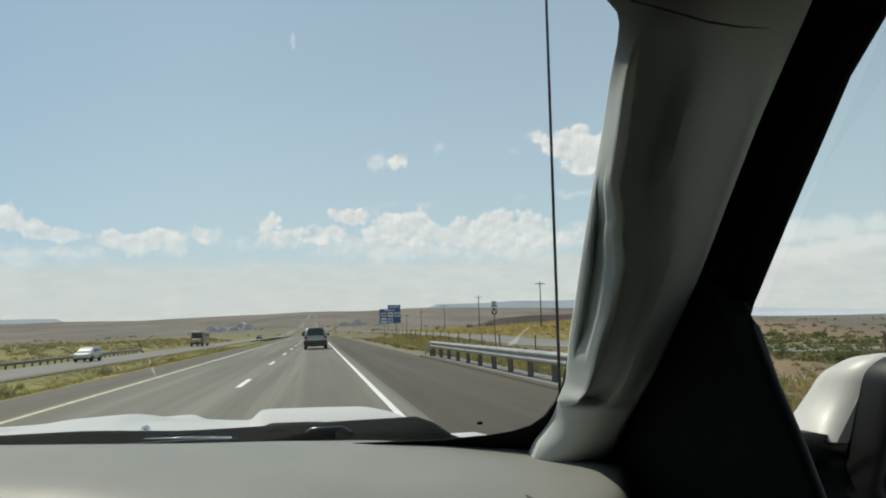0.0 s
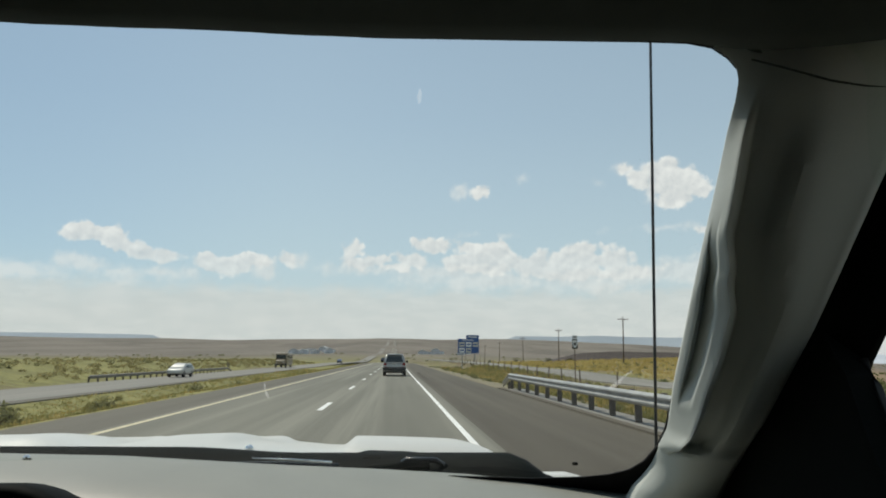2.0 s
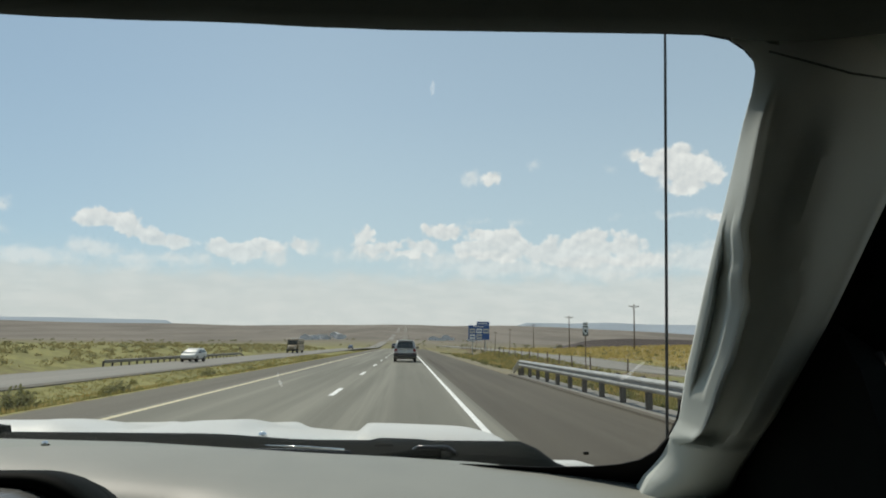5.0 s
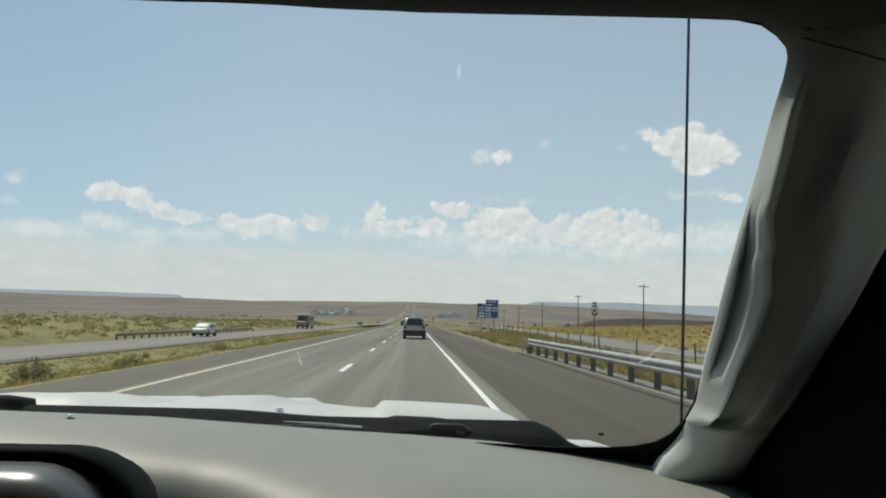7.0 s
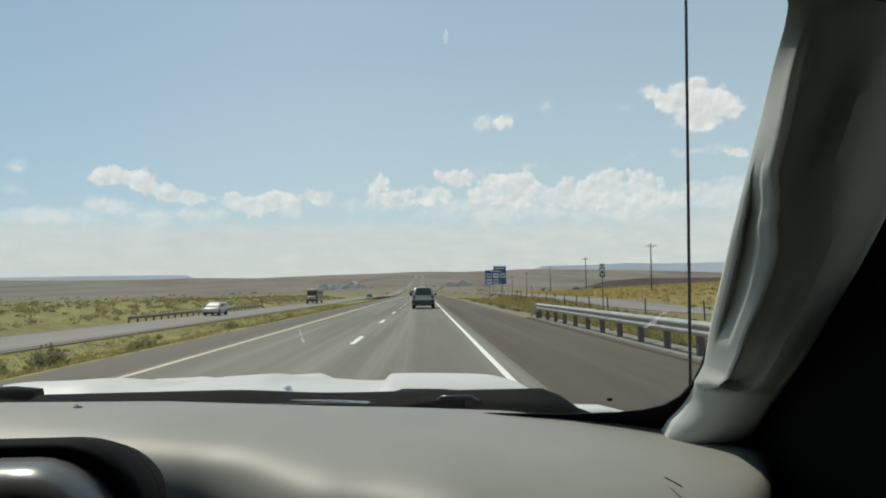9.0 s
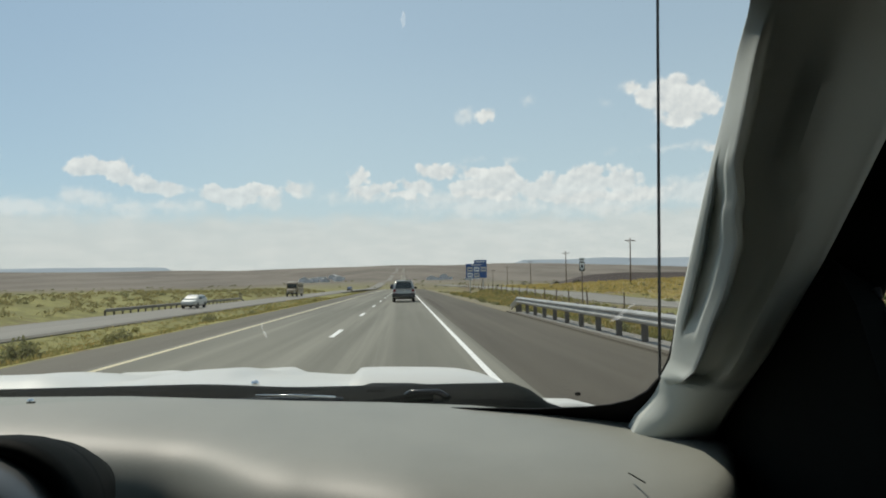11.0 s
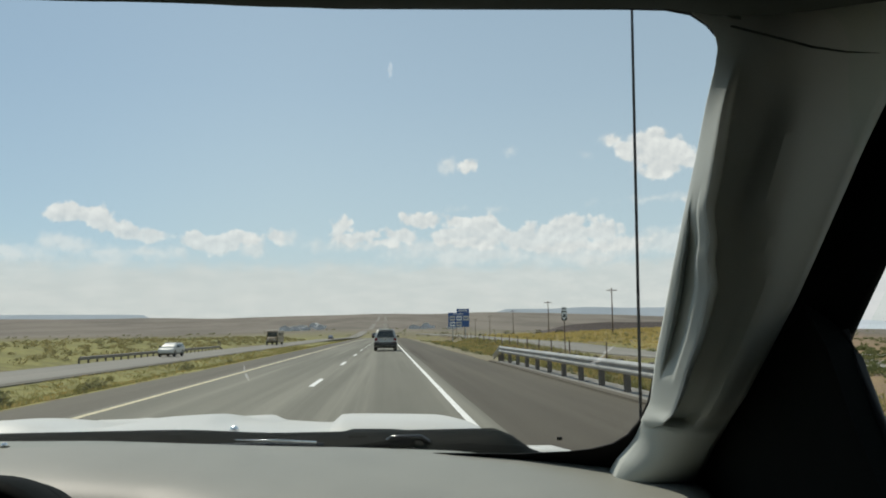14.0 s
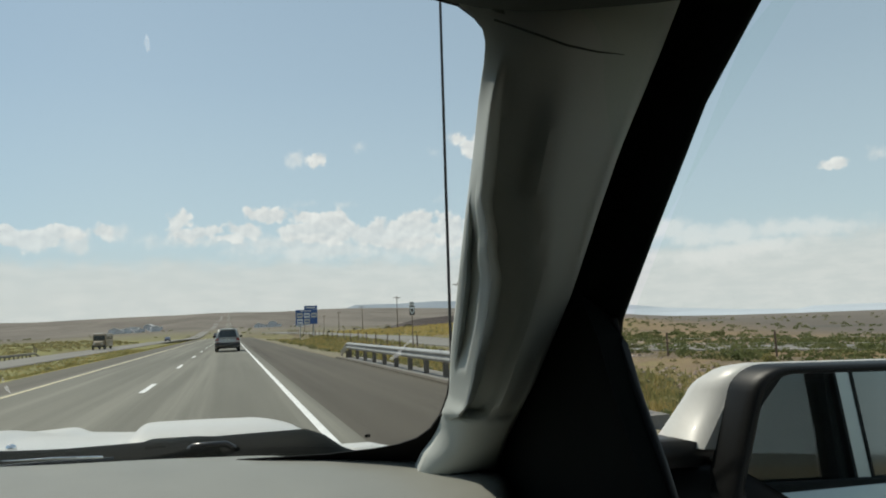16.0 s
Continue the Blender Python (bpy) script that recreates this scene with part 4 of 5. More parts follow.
def make_door(side):
    f = (lambda x: x) if side > 0 else (lambda x: 2 * XC - x)
    sill = 1.10
    # sail panel and front of the door, dark
    front = [(1.45, sill - 0.45), (1.45, 1.10), (1.30, 1.25), (1.12, 1.42), (0.98, 1.50), (0.90, 1.47), (0.866, 1.418), (0.852, 1.40), (0.818, 1.317), (0.779, 1.244), (0.715, sill), (0.70, sill - 0.45)]
    door = part("door", prism(front, f(0.615), f(0.652)), M_BLACK, car, "black inner door with mirror sail panel")
    part("sail_panel", prism([(y + (0.085 if z > 1.0 and y < 1.0 else 0.0), z - (0.04 if z > 1.4 else 0.0)) for y, z in front], f(0.652), f(0.70)), M_BLACK, door, "black outer sail panel")
    part("door_panel", box(min(f(0.61), f(0.70)), -0.75, 0.40, max(f(0.61), f(0.70)), 1.2, sill, 0.02), M_BLACK, door)
    # window frame up along the post and back over the door
    inner = [(0.866, 1.418), (0.78, 1.524), (0.661, 1.666), (0.567, 1.744), (0.42, 1.80), (0.10, 1.825), (-0.30, 1.82)]
    outer = [(0.96, 1.385), (0.93, 1.47), (0.80, 1.64), (0.68, 1.76), (0.50, 1.87), (0.10, 1.90), (-0.30, 1.90)]
    rings = []
    for (ya, za), (yb, zb) in zip(inner, outer):
        zr = za + 0.03
        rings.append([(f(0.656), ya, za), (f(0.666), ya, za), (f(0.72), yb, zb), (f(0.64), yb, zb), (f(0.585), pillar_right(zr) + 0.045, zr)])
    part("window_frame", loft(rings), M_BLACK, door, "black window frame", True)
    # double rubber seal on the front edge of the window
    for off, rr in ((0.0, 0.006), (0.022, 0.005)):
        part("window_seal", tube([(f(0.652), 0.866 + off, 1.420), (f(0.652), 0.846 + off, 1.385), (f(0.652), 0.818 + off, 1.317), (f(0.652), 0.779 + off, 1.244), (f(0.652), 0.715 + off, sill)], rr, 8), M_SEAL, door, "", True)
    outline = [(0.86, 1.41), (0.60, 1.72), (0.42, 1.80), (-0.26, 1.82), (-0.26, sill), (0.715, sill)]
    pane = new("side_glass", mesh_of("side_glass", [(f(0.67), y, z) for y, z in outline], [(0, 1, 2, 3, 4, 5)], M_SIDEGLASS if side > 0 else M_DIMGLASS))
    pane.parent = door
    if pane.data.polygons[0].normal.x * side > 0:
        pane.data.flip_normals()
    tagged(pane, "side window, clear on the passenger's side")
    pane.visible_shadow = False
    # black panel added inside the window to keep its light off the post trim
    part("light_baffle", box(min(f(0.60), f(0.64)), -0.30, sill - 0.05, max(f(0.60), f(0.64)), 0.38, 1.86, 0.01, 1), M_BLACK, door, "black panel added to block window light")
    # rear door post and outer skin, seen in the mirror
    part("door_post", box(min(f(0.60), f(0.70)), -0.40, 0.4, max(f(0.60), f(0.70)), -0.24, 1.90, 0.02), M_BLACK, door)
    skin = part("outer_skin", prism([(1.76, 0.35), (1.76, 1.0), (1.30, 1.03), (0.75, 1.085), (-2.4, 1.10), (-2.4, 0.35)], f(0.705), f(0.745), 0.012), M_PAINT, door, "white painted outer panel", True)
    part("outer_handle", tube([(f(0.75), -0.45, 0.98), (f(0.785), -0.47, 0.985), (f(0.785), -0.62, 0.985), (f(0.75), -0.64, 0.98)], 0.011, 8), M_CHROME, skin, "chrome door handle", True)
    part("post_cover", prism([(-0.50, sill), (-0.36, sill), (-0.22, 1.86), (-0.36, 1.86)], f(0.702), f(0.712)), M_PAINT, door, "pale slanting post cover")
    for yy in (-0.345, -0.515):
        part("post_trim", prism([(yy - 0.014, sill), (yy + 0.014, sill), (yy + 0.154, 1.87), (yy + 0.126, 1.87)], f(0.70), f(0.716)), M_RUBBER, door)
    part("sill_trim", box(min(f(0.70), f(0.735)), -1.7, sill - 0.02, max(f(0.70), f(0.735)), 0.72, sill + 0.012, 0.005, 1), M_RUBBER, door, "black strip below the window")
    part("rear_glass", prism([(-0.40, 1.10), (-0.40, 1.80), (-1.50, 1.78), (-1.75, 1.10)], f(0.69), f(0.70)), M_CARGLASS, door, "dark rear side window")
    part("rear_frame", prism([(-1.50, 1.80), (-2.3, 1.12), (-1.72, 1.12), (-1.40, 1.80)], f(0.68), f(0.71)), M_PAINT, door, "white rear post")


make_door(1)
make_door(-1)


def make_mirror():
    mir = assembly("side_mirror", "white capped side mirror with black rim on the passenger door")
    cx, cz, w, h, lean = 1.114, 1.210, 0.345, 0.246, -0.48
    ring = [(u + 0.26 * v, v) for u, v in rounded(w, h, 0.045, 6)]

    def ring_at(y, k, dx=0.0, dz=0.0, k2=None):
        return [(cx + dx + u * k, y + lean * u * k, cz + dz + v * (k2 or k)) for u, v in ring]

    def slanted(y, k, dx, dz):
        """A ring that spreads towards the car at its foot."""
        return [(x - 0.17 * max(0.0, 1.33 - z) * min(1.0, (y - 0.94) / 0.10), yy, max(z, 1.190)) for x, yy, z in ring_at(y, k, dx, dz)]
    # the glass faces back and inwards
    part("mirror_cap", loft([slanted(0.945, 1.0, 0.0, 0.0), slanted(0.985, 1.0, -0.004, 0.0), slanted(1.02, 0.985, -0.010, -0.004), slanted(1.05, 0.94, -0.012, -0.010), slanted(1.068, 0.82, -0.006, -0.018)]), M_PAINT, mir, "white painted cap", True)
    part("mirror_rim", loft([ring_at(0.946, 1.002), ring_at(0.905, 1.0), ring_at(0.895, 0.985), ring_at(0.889, 0.965), ring_at(0.888, 0.925), ring_at(0.892, 0.885), ring_at(0.93, 0.87)], caps=False), M_RIMPLASTIC, mir, "black plastic rim", True)
    cut = [(u, v) for u, v in ring if not (u < -0.08 and v < -0.06)]
    low = [i for i, (u, v) in enumerate(cut) if u < -0.1 and v > -0.08][-1]
    cut[low + 1:low + 1] = [(-w / 2, -0.055), (-0.085, -h / 2)]
    part("mirror_glass", loft([[(cx + u * 0.90, y - 0.64 * u * 0.90 + 0.10 * v, cz + v * 0.90) for u, v in cut] for y in (0.906, 0.912)]), M_MIRROR, mir, "slightly blue mirror glass")
    part("mirror_back", loft([ring_at(0.944, 0.98), ring_at(0.930, 0.98)]), M_RIMPLASTIC, mir)
    arm = [[(x, y0 + a * 0.04, z0 + b_ * 0.022) for a, b_ in ((-1, -1), (1, -1), (1, 1), (-1, 1))] for x, y0, z0 in ((0.69, 1.03, 1.195), (0.80, 1.06, 1.192), (0.90, 1.09, 1.182), (0.98, 1.10, 1.165))]
    part("mirror_arm", bevel(loft(arm), 0.012, 2), M_RIMPLASTIC, mir, "black mirror arm", True)
    low = rounded(w * 1.03, 0.13, 0.045, 4)
    part("lower_shell", loft([[(cx + dx + u * k, y + lean * u * k, 1.098 + v * k) for u, v in low] for y, k, dx in ((0.925, 1.0, 0.0), (0.985, 1.02, -0.045), (1.03, 1.02, -0.075), (1.07, 0.98, -0.085), (1.095, 0.75, -0.06))]), M_RIMPLASTIC, mir, "black lower shell", True)


make_mirror()


def hood_z(x, y):
    """The bonnet: a flat panel with two broad domes and a raised rim, falling away in front."""
    z = 1.150 - 0.13 * smooth01(2.0, 3.2, y) - 0.03 * (max(x - XC, -0.85) / 0.8) ** 2 + 0.022 * smooth01(-0.2, -0.5, x)
    z += 0.032 * smooth01(-0.13, -0.085, x) * smooth01(0.40, 0.20, x) * smooth01(1.86, 2.0, y) - 0.02 * smooth01(0.30, 0.385, x)
    z += 0.022 * smooth01(-0.86, -0.60, x) * smooth01(-0.40, -0.47, x) * smooth01(1.95, 2.15, y)
    z += 0.052 * smooth01(-0.80, -1.02, x) * smooth01(1.9, 2.1, y)
    return z


def make_front():
    xs = [-1.20 + 1.585 * i / 70 for i in range(71)]
    ys = [1.86 + 1.34 * (j / 24) ** 1.3 for j in range(25)]
    bm = bmesh.new()
    g = [[bm.verts.new((x, y - 0.05 * (max(x - XC, -0.95) / 0.8) ** 2, hood_z(x, y) - (0.035 if j == 0 else 0.012 if j == 1 else 0))) for x in xs] for j, y in enumerate(ys)]
    for j in range(24):
        for i in range(70):
            bm.faces.new((g[j][i], g[j][i + 1], g[j + 1][i + 1], g[j + 1][i]))
    hood = part("bonnet", bm, M_PAINT, car, "white bonnet with two broad domes", True)
    sol = hood.modifiers.new("solid", "SOLIDIFY")
    sol.thickness, sol.offset = 0.012, -1
    # front wing beside the bonnet
    for side in (1, -1):
        f = (lambda x: x) if side > 0 else (lambda x: 2 * XC - x)
        rings = []
        for i in range(21):
            y = 1.74 + 1.46 * i / 20
            zt = 1.112 - 0.165 * max(0.0, y - 1.85) + (0.05 if side < 0 else 0.0)
            rings.append([(f(0.375), y, zt - 0.02), (f(0.43), y, zt + 0.006), (f(0.50), y, zt + 0.006), (f(0.63), y, zt - 0.03), (f(0.72), y, zt - 0.12), (f(0.745), y, zt - 0.35), (f(0.70), y, zt - 0.6), (f(0.375), y, zt - 0.6)])
        part("front_wing", loft(rings), M_PAINT, car, "white front wing", True)
    # black cowl below the glass
    rings = []
    for i in range(41):
        x = -1.05 + 1.60 * i / 40
        y0 = 1.66 - 0.42 * (x - XC) ** 2
        e = smooth01(0.43, 0.31, x)
        zt = 1.42 - 0.1365 * (y0 + 0.13) - 0.065 * (1 - e) + 0.014 * smooth01(-0.2, -0.5, x)
        rings.append([(x, y0, 1.105), (x, y0 + 0.02, zt - 0.03), (x, y0 + 0.10, zt - 0.004), (x, y0 + 0.13, zt), (x, y0 + 0.16, zt - 0.004), (x, y0 + 0.20, 1.07), (x, y0, 1.05)])
    part("cowl", loft(rings), M_BLACK, car, "black plastic cowl below the glass", True)
    # raised cowl corner with the wiper spindle
    pts = [(-0.085, 1.162), (-0.04, 1.176), (0.06, 1.175), (0.216, 1.164), (0.30, 1.150), (0.355, 1.132), (0.40, 1.108), (0.40, 1.06), (-0.085, 1.06)]
    b = loft([[(x, 1.74 - 0.25 * (x - XC) ** 2 * 1.0 + dy, z - dz) for x, z in pts] for dy, dz in ((0.0, 0.006), (0.02, 0.0), (0.10, 0.0), (0.12, 0.008))])
    part("cowl_corner", b, M_BLACK, car, "raised black cowl corner", True)
    pts = [(-1.13, 1.236), (-0.93, 1.235), (-0.875, 1.226), (-0.865, 1.17), (-1.13, 1.16)]
    b = loft([[(x, 1.66 - 0.2 * (x - XC) ** 2 + dy, z) for x, z in pts] for dy in (0.0, 0.06)])
    part("cowl_corner", b, M_BLACK, car, "raised black cowl corner", True)
    # wipers
    for k, (a0, a1, a2) in enumerate((((0.115, 1.66, 1.166), (-0.10, 1.66, 1.150), (-0.52, 1.60, 1.156)), ((-0.62, 1.62, 1.163), (-0.85, 1.55, 1.170), (-1.08, 1.40, 1.20)))):
        wiper = assembly("wiper", "black windscreen wiper lying along the cowl")
        part("wiper_arm", tube([a0, [(p + q) / 2 for p, q in zip(a0, a1)], a1, a2], [0.014, 0.011, 0.007, 0.006], 8), M_BLACK, wiper, "", True)
        mid = [tuple(p + (q - p) * s_ for p, q in zip(a1, a2)) for s_ in (0.0, 0.33, 0.66, 1.0)]
        part("wiper_blade", tube([(x, y + 0.004, z + 0.012 + 0.006 * math.sin(i)) for i, (x, y, z) in enumerate(mid)], 0.007, 6), M_GLOSSY, wiper, "glossy blade", True)
        if k == 0:
            part("wiper_spring", tube([(-0.11, 1.60, 1.180), (-0.20, 1.60, 1.186), (-0.29, 1.595, 1.190)], [0.0028, 0.0024, 0.001], 6), M_CHROME, wiper, "bright steel strip", True)
            loop = [(0.04, 1.665, 1.160), (0.062, 1.66, 1.176), (0.13, 1.655, 1.176), (0.155, 1.655, 1.160)]
            part("wiper_head", tube(loop, 0.0075, 8), M_GLOSSY, wiper, "wiper spindle head", True)
    # chrome dome added to give the glint on the bonnet
    jx, jy = -0.37, 1.955
    jz = hood_z(jx, jy)
    part("glint_dome", tube([(jx, jy, jz - 0.004), (jx, jy, jz + 0.008), (jx, jy, jz + 0.013)], [0.014, 0.011, 0.004], 12), M_CHROME, hood, "small chrome dome added to glint on the bonnet", True)
    # aerial on the wing
    base, tip = Vector((0.664, 1.648, 1.075)), Vector((0.562, 1.30, 2.30))
    aerial = assembly("car_aerial", "thin black whip aerial on the white front wing")
    part("aerial_mast", tube([base, base.lerp(tip, 0.3), base.lerp(tip, 0.7), tip], [0.0042, 0.0038, 0.0033, 0.0028], 8), M_AERIAL, aerial, "", True)
    part("aerial_base", tube([base - Vector((0, 0, 0.03)), base + Vector((0, 0, 0.01)), base + Vector((0, -0.005, 0.03))], [0.018, 0.014, 0.007], 10), M_BLACK, aerial, "", True)


make_front()


# ---- vehicles on the road ----
def wheel(parent, x, y, r, w):
    at = pose(x, y, r)
    prof = [(r * 0.60, -w / 2), (r * 0.92, -w / 2), (r, -w * 0.32), (r, w * 0.32), (r * 0.92, w / 2), (r * 0.60, w / 2)]
    k = 20
    rings = [[(px, rad_ * math.cos(2 * math.pi * i / k), rad_ * math.sin(2 * math.pi * i / k)) for rad_, px in prof] for i in range(k)]
    wh = part("wheel", loft(rings + rings[:1], caps=False), M_TYRE, parent, "", True, at)
    b = bmesh.new()
    for i in range(5):
        a = 2 * math.pi * i / 5
        for s_ in (-1, 1):
            c, sn = math.cos(a), math.sin(a)
            quad = [(s_ * w * 0.30, ra * c - o * sn, ra * sn + o * c) for ra, o in ((0.04, -0.05), (r * 0.62, -0.035), (r * 0.62, 0.035), (0.04, 0.05))]
            b.faces.new([b.verts.new(q) for q in quad])
    loft([[(px, r * 0.61 * math.cos(t), r * 0.61 * math.sin(t)) for t in (2 * math.pi * i / k for i in range(k))] for px in (-w * 0.42, 0.0, w * 0.42)], caps=False, bm=b)
    loft([[(px, r * 0.6 * math.cos(t), r * 0.6 * math.sin(t)) for t in (2 * math.pi * i / k for i in range(k))] for px in (-0.01, 0.01)], bm=b)
    part("rim", b, M_RIM, wh)


def body_ring(y, hw, z0, z1, tuck=0.06, k=4):
    """Cross section of a car body at y: rounded, tucked in below."""
    w = 2 * hw
    pts = rounded(w, z1 - z0, min(0.14, (z1 - z0) * 0.32), k)
    out = []
    for u, v in pts:
        low = smooth01(0.1, -(z1 - z0) / 2, v)
        out.append((u * (1 - tuck * low), y, (z0 + z1) / 2 + v))
    return out


def make_suv(at, paint, label, length=4.5, width=1.80, height=1.70):
    """A tall estate car with its tail towards -y."""
    c = thing("car", label, "car", at)
    hw, L = width / 2, length
    st = [(-L / 2 + 0.00, 0.90, 0.46, 0.88), (-L / 2 + 0.05, 0.96, 0.40, 0.98), (-L / 2 + 0.2, 1.0, 0.34, 1.03), (-L / 2 + 1.2, 1.0, 0.32, 1.03), (0.4, 1.0, 0.32, 1.01), (1.0, 0.99, 0.32, 1.0), (1.7, 0.97, 0.34, 0.95), (L / 2 - 0.12, 0.90, 0.40, 0.84), (L / 2, 0.80, 0.45, 0.72)]
    part("body", loft([body_ring(y, hw * k, z0, z1) for y, k, z0, z1 in st]), paint, c, "", True)
    gh = [(-L / 2 + 0.06, 0.86, 0.99, 1.10), (-L / 2 + 0.30, 0.77, 0.98, height - 0.12), (-L / 2 + 0.52, 0.73, 0.98, height - 0.025), (-0.6, 0.72, 0.98, height), (0.3, 0.72, 0.98, height - 0.02), (0.85, 0.76, 0.98, height - 0.22), (1.45, 0.84, 0.96, 1.03)]
    rings = []
    for y, k, z0, z1 in gh:
        ring = []
        for u, v in rounded(2 * hw, z1 - z0, min(0.15, (z1 - z0) * 0.45), 6):
            up = (v + (z1 - z0) / 2) / (z1 - z0)
            ring.append((u * (0.95 - (0.95 - k) * up), y, (z0 + z1) / 2 + v))
        rings.append(ring)
    part("cabin", loft(rings), paint, c, "", True)
    # rear window, wrapped at its ends
    rw = [(-0.66, 1.06), (0.66, 1.06), (0.57, height - 0.23), (0.49, height - 0.16), (-0.49, height - 0.16), (-0.57, height - 0.23)]

    def tail_y(z):
        return lerp_table(z, [(1.0, -L / 2 + 0.05), (1.10, -L / 2 + 0.06), (height - 0.10, -L / 2 + 0.28), (height, -L / 2 + 0.48)])
    part("rear_window", loft([[(x, tail_y(z) + dy, z) for x, z in rw] for dy in (-0.016, 0.03)]), M_CARGLASS, c, "dark tinted rear window")
    for s_ in (-1, 1):
        pts = [(-L / 2 + 0.42, 1.06), (-L / 2 + 0.60, height - 0.15), (0.25, height - 0.15), (1.0, 1.06)]
        xo = lambda z: s_ * hw * (0.955 - 0.235 * (z - 1.0) / (height - 1.0))
        part("side_window", loft([[(xo(z) + s_ * d, y, z) for y, z in pts] for d in (0.012, -0.02)]), M_CARGLASS, c)
        lamp = [(s_ * 0.84, 0.80), (s_ * 0.60, 0.82), (s_ * 0.62, 1.00), (s_ * 0.80, 1.03)]
        part("tail_lamp", loft([[(x, -L / 2 + d, z) for x, z in lamp] for d in (-0.012, 0.1)]), M_TAIL, c, "dark red tail lamp")
        part("wing_mirror", box(s_ * (hw + 0.10) - 0.10, 0.72, 1.02, s_ * (hw + 0.10) + 0.10, 0.86, 1.18, 0.04, 3), M_BLACK, c, "", True)
        part("roof_rail", tube([(s_ * 0.54, -1.7, height - 0.035), (s_ * 0.555, -1.5, height + 0.02), (s_ * 0.555, 0.0, height + 0.02), (s_ * 0.54, 0.25, height - 0.03)], 0.016, 6), M_BLACK, c, "", True)
        part("reflector", box(s_ * 0.66 - 0.13, -L / 2 - 0.022, 0.665, s_ * 0.66 + 0.13, -L / 2 + 0.02, 0.715, 0.008), M_TAIL, c)
        for y in (-1.32, 1.35):
            wheel(c, s_ * (hw - 0.13), y, 0.36, 0.235)
        part("head_lamp", box(s_ * 0.62 - 0.16, L / 2 - 0.22, 0.68, s_ * 0.62 + 0.16, L / 2 - 0.03, 0.82, 0.03), M_LAMP, c)
    bump = [[(u, -L / 2 + y, 0.54 + v) for u, v in rounded(width * k, 0.27, 0.06, 3)] for y, k in ((-0.075, 0.88), (-0.06, 0.95), (0.0, 0.99), (0.16, 1.0))]
    part("rear_bumper", loft(bump), M_SIGNBLACK, c, "dark bumper", True)
    plate = part("number_plate", box(-0.16, -L / 2 - 0.014, 0.83, 0.16, -L / 2 + 0.02, 0.97, 0.006), M_SIGNPALE, c, "pale number plate")
    for i in range(2):
        part("plate_bar", box(-0.11, -L / 2 - 0.018, 0.865 + 0.045 * i, 0.11, -L / 2 - 0.012, 0.885 + 0.045 * i), M_SIGNBLACK, plate)
    part("tail_trim", box(-0.5, -L / 2 - 0.012, 0.985, 0.5, -L / 2 + 0.05, 1.015, 0.006), M_CHROME, c, "thin chrome strip")
    part("rear_spoiler", box(-0.56, -L / 2 + 0.22, height - 0.085, 0.56, -L / 2 + 0.46, height - 0.045, 0.015), paint, c)
    part("rear_wiper", tube([(0.0, tail_y(1.08) - 0.03, 1.08), (0.32, tail_y(1.15) - 0.03, 1.14)], 0.009, 6), M_BLACK, c)
    part("exhaust", tube([(0.5, -L / 2 - 0.04, 0.36), (0.5, -L / 2 + 0.4, 0.36)], 0.03, 8), M_RIM, c)
    part("underside", box(-hw * 0.8, -L / 2 + 0.3, 0.24, hw * 0.8, L / 2 - 0.4, 0.36, 0.03), M_RUBBER, c)
    return c


lead_car = make_suv(pose(-0.02, 52.0 + 2.25, 0.006), M_SILVER, "silver-grey estate car with dark rear window driving ahead in the lane")


def make_bus(at):
    b = thing("bus", "dull tan bus with pale roof on the opposite carriageway", "bus", at)
    st = [(-5.0, 0.96, 0.55, 3.0), (-4.9, 1.0, 0.5, 3.1), (3.2, 1.0, 0.5, 3.1), (3.4, 0.97, 0.5, 3.0)]
    part("body", loft([body_ring(y, 1.2 * k, z0, z1, 0.02) for y, k, z0, z1 in st]), M_BUS, b, "", True)
    part("bonnet", loft([body_ring(y, 0.95 * k, 0.55, z1, 0.02) for y, k, z1 in ((3.3, 1.0, 1.75), (4.4, 0.97, 1.6), (4.7, 0.9, 1.45))]), M_BUS, b, "", True)
    part("roof", box(-1.12, -4.7, 3.02, 1.12, 3.1, 3.16, 0.05), M_SIGNWHITE, b, "white roof")
    part("windscreen", box(-1.0, 3.36, 1.85, 1.0, 3.44, 2.75, 0.03), M_CARGLASS, b)
    for s_ in (-1, 1):
        for i in range(8):
            part("side_window", box(s_ * 1.20 - 0.02, -4.5 + i * 0.95, 1.95, s_ * 1.20 + 0.02, -3.75 + i * 0.95, 2.65, 0.01), M_CARGLASS, b)
        part("head_lamp", box(s_ * 0.7 - 0.13, 4.62, 1.0, s_ * 0.7 + 0.13, 4.74, 1.25, 0.03), M_LAMP, b)
        for y in (-3.2, 3.6):
            wheel(b, s_ * 1.02, y, 0.48, 0.3)
        part("side_stripe", box(s_ * 1.21 - 0.01, -4.8, 1.35, s_ * 1.21 + 0.012, 3.2, 1.43), M_SIGNBLACK, b)
    part("front_bumper", box(-1.1, 4.65, 0.5, 1.1, 4.82, 0.75, 0.03), M_SIGNBLACK, b)


make_bus(pose(-24.3, 150, far_road_height(150) + 0.006, 0, 0, 180))
for y, x, paint, lab in ((262, -21.3, M_BLUECAR, "dark blue car coming along the opposite carriageway"), (300, -24.3, M_SILVER, "silver car coming along the opposite carriageway"), (78, -24.0, M_PAINT, "white car coming along the opposite carriageway")):
    make_suv(pose(x, y, far_road_height(y) + 0.006, 0, 0, 180), paint, lab, 4.4, 1.78, 1.52)


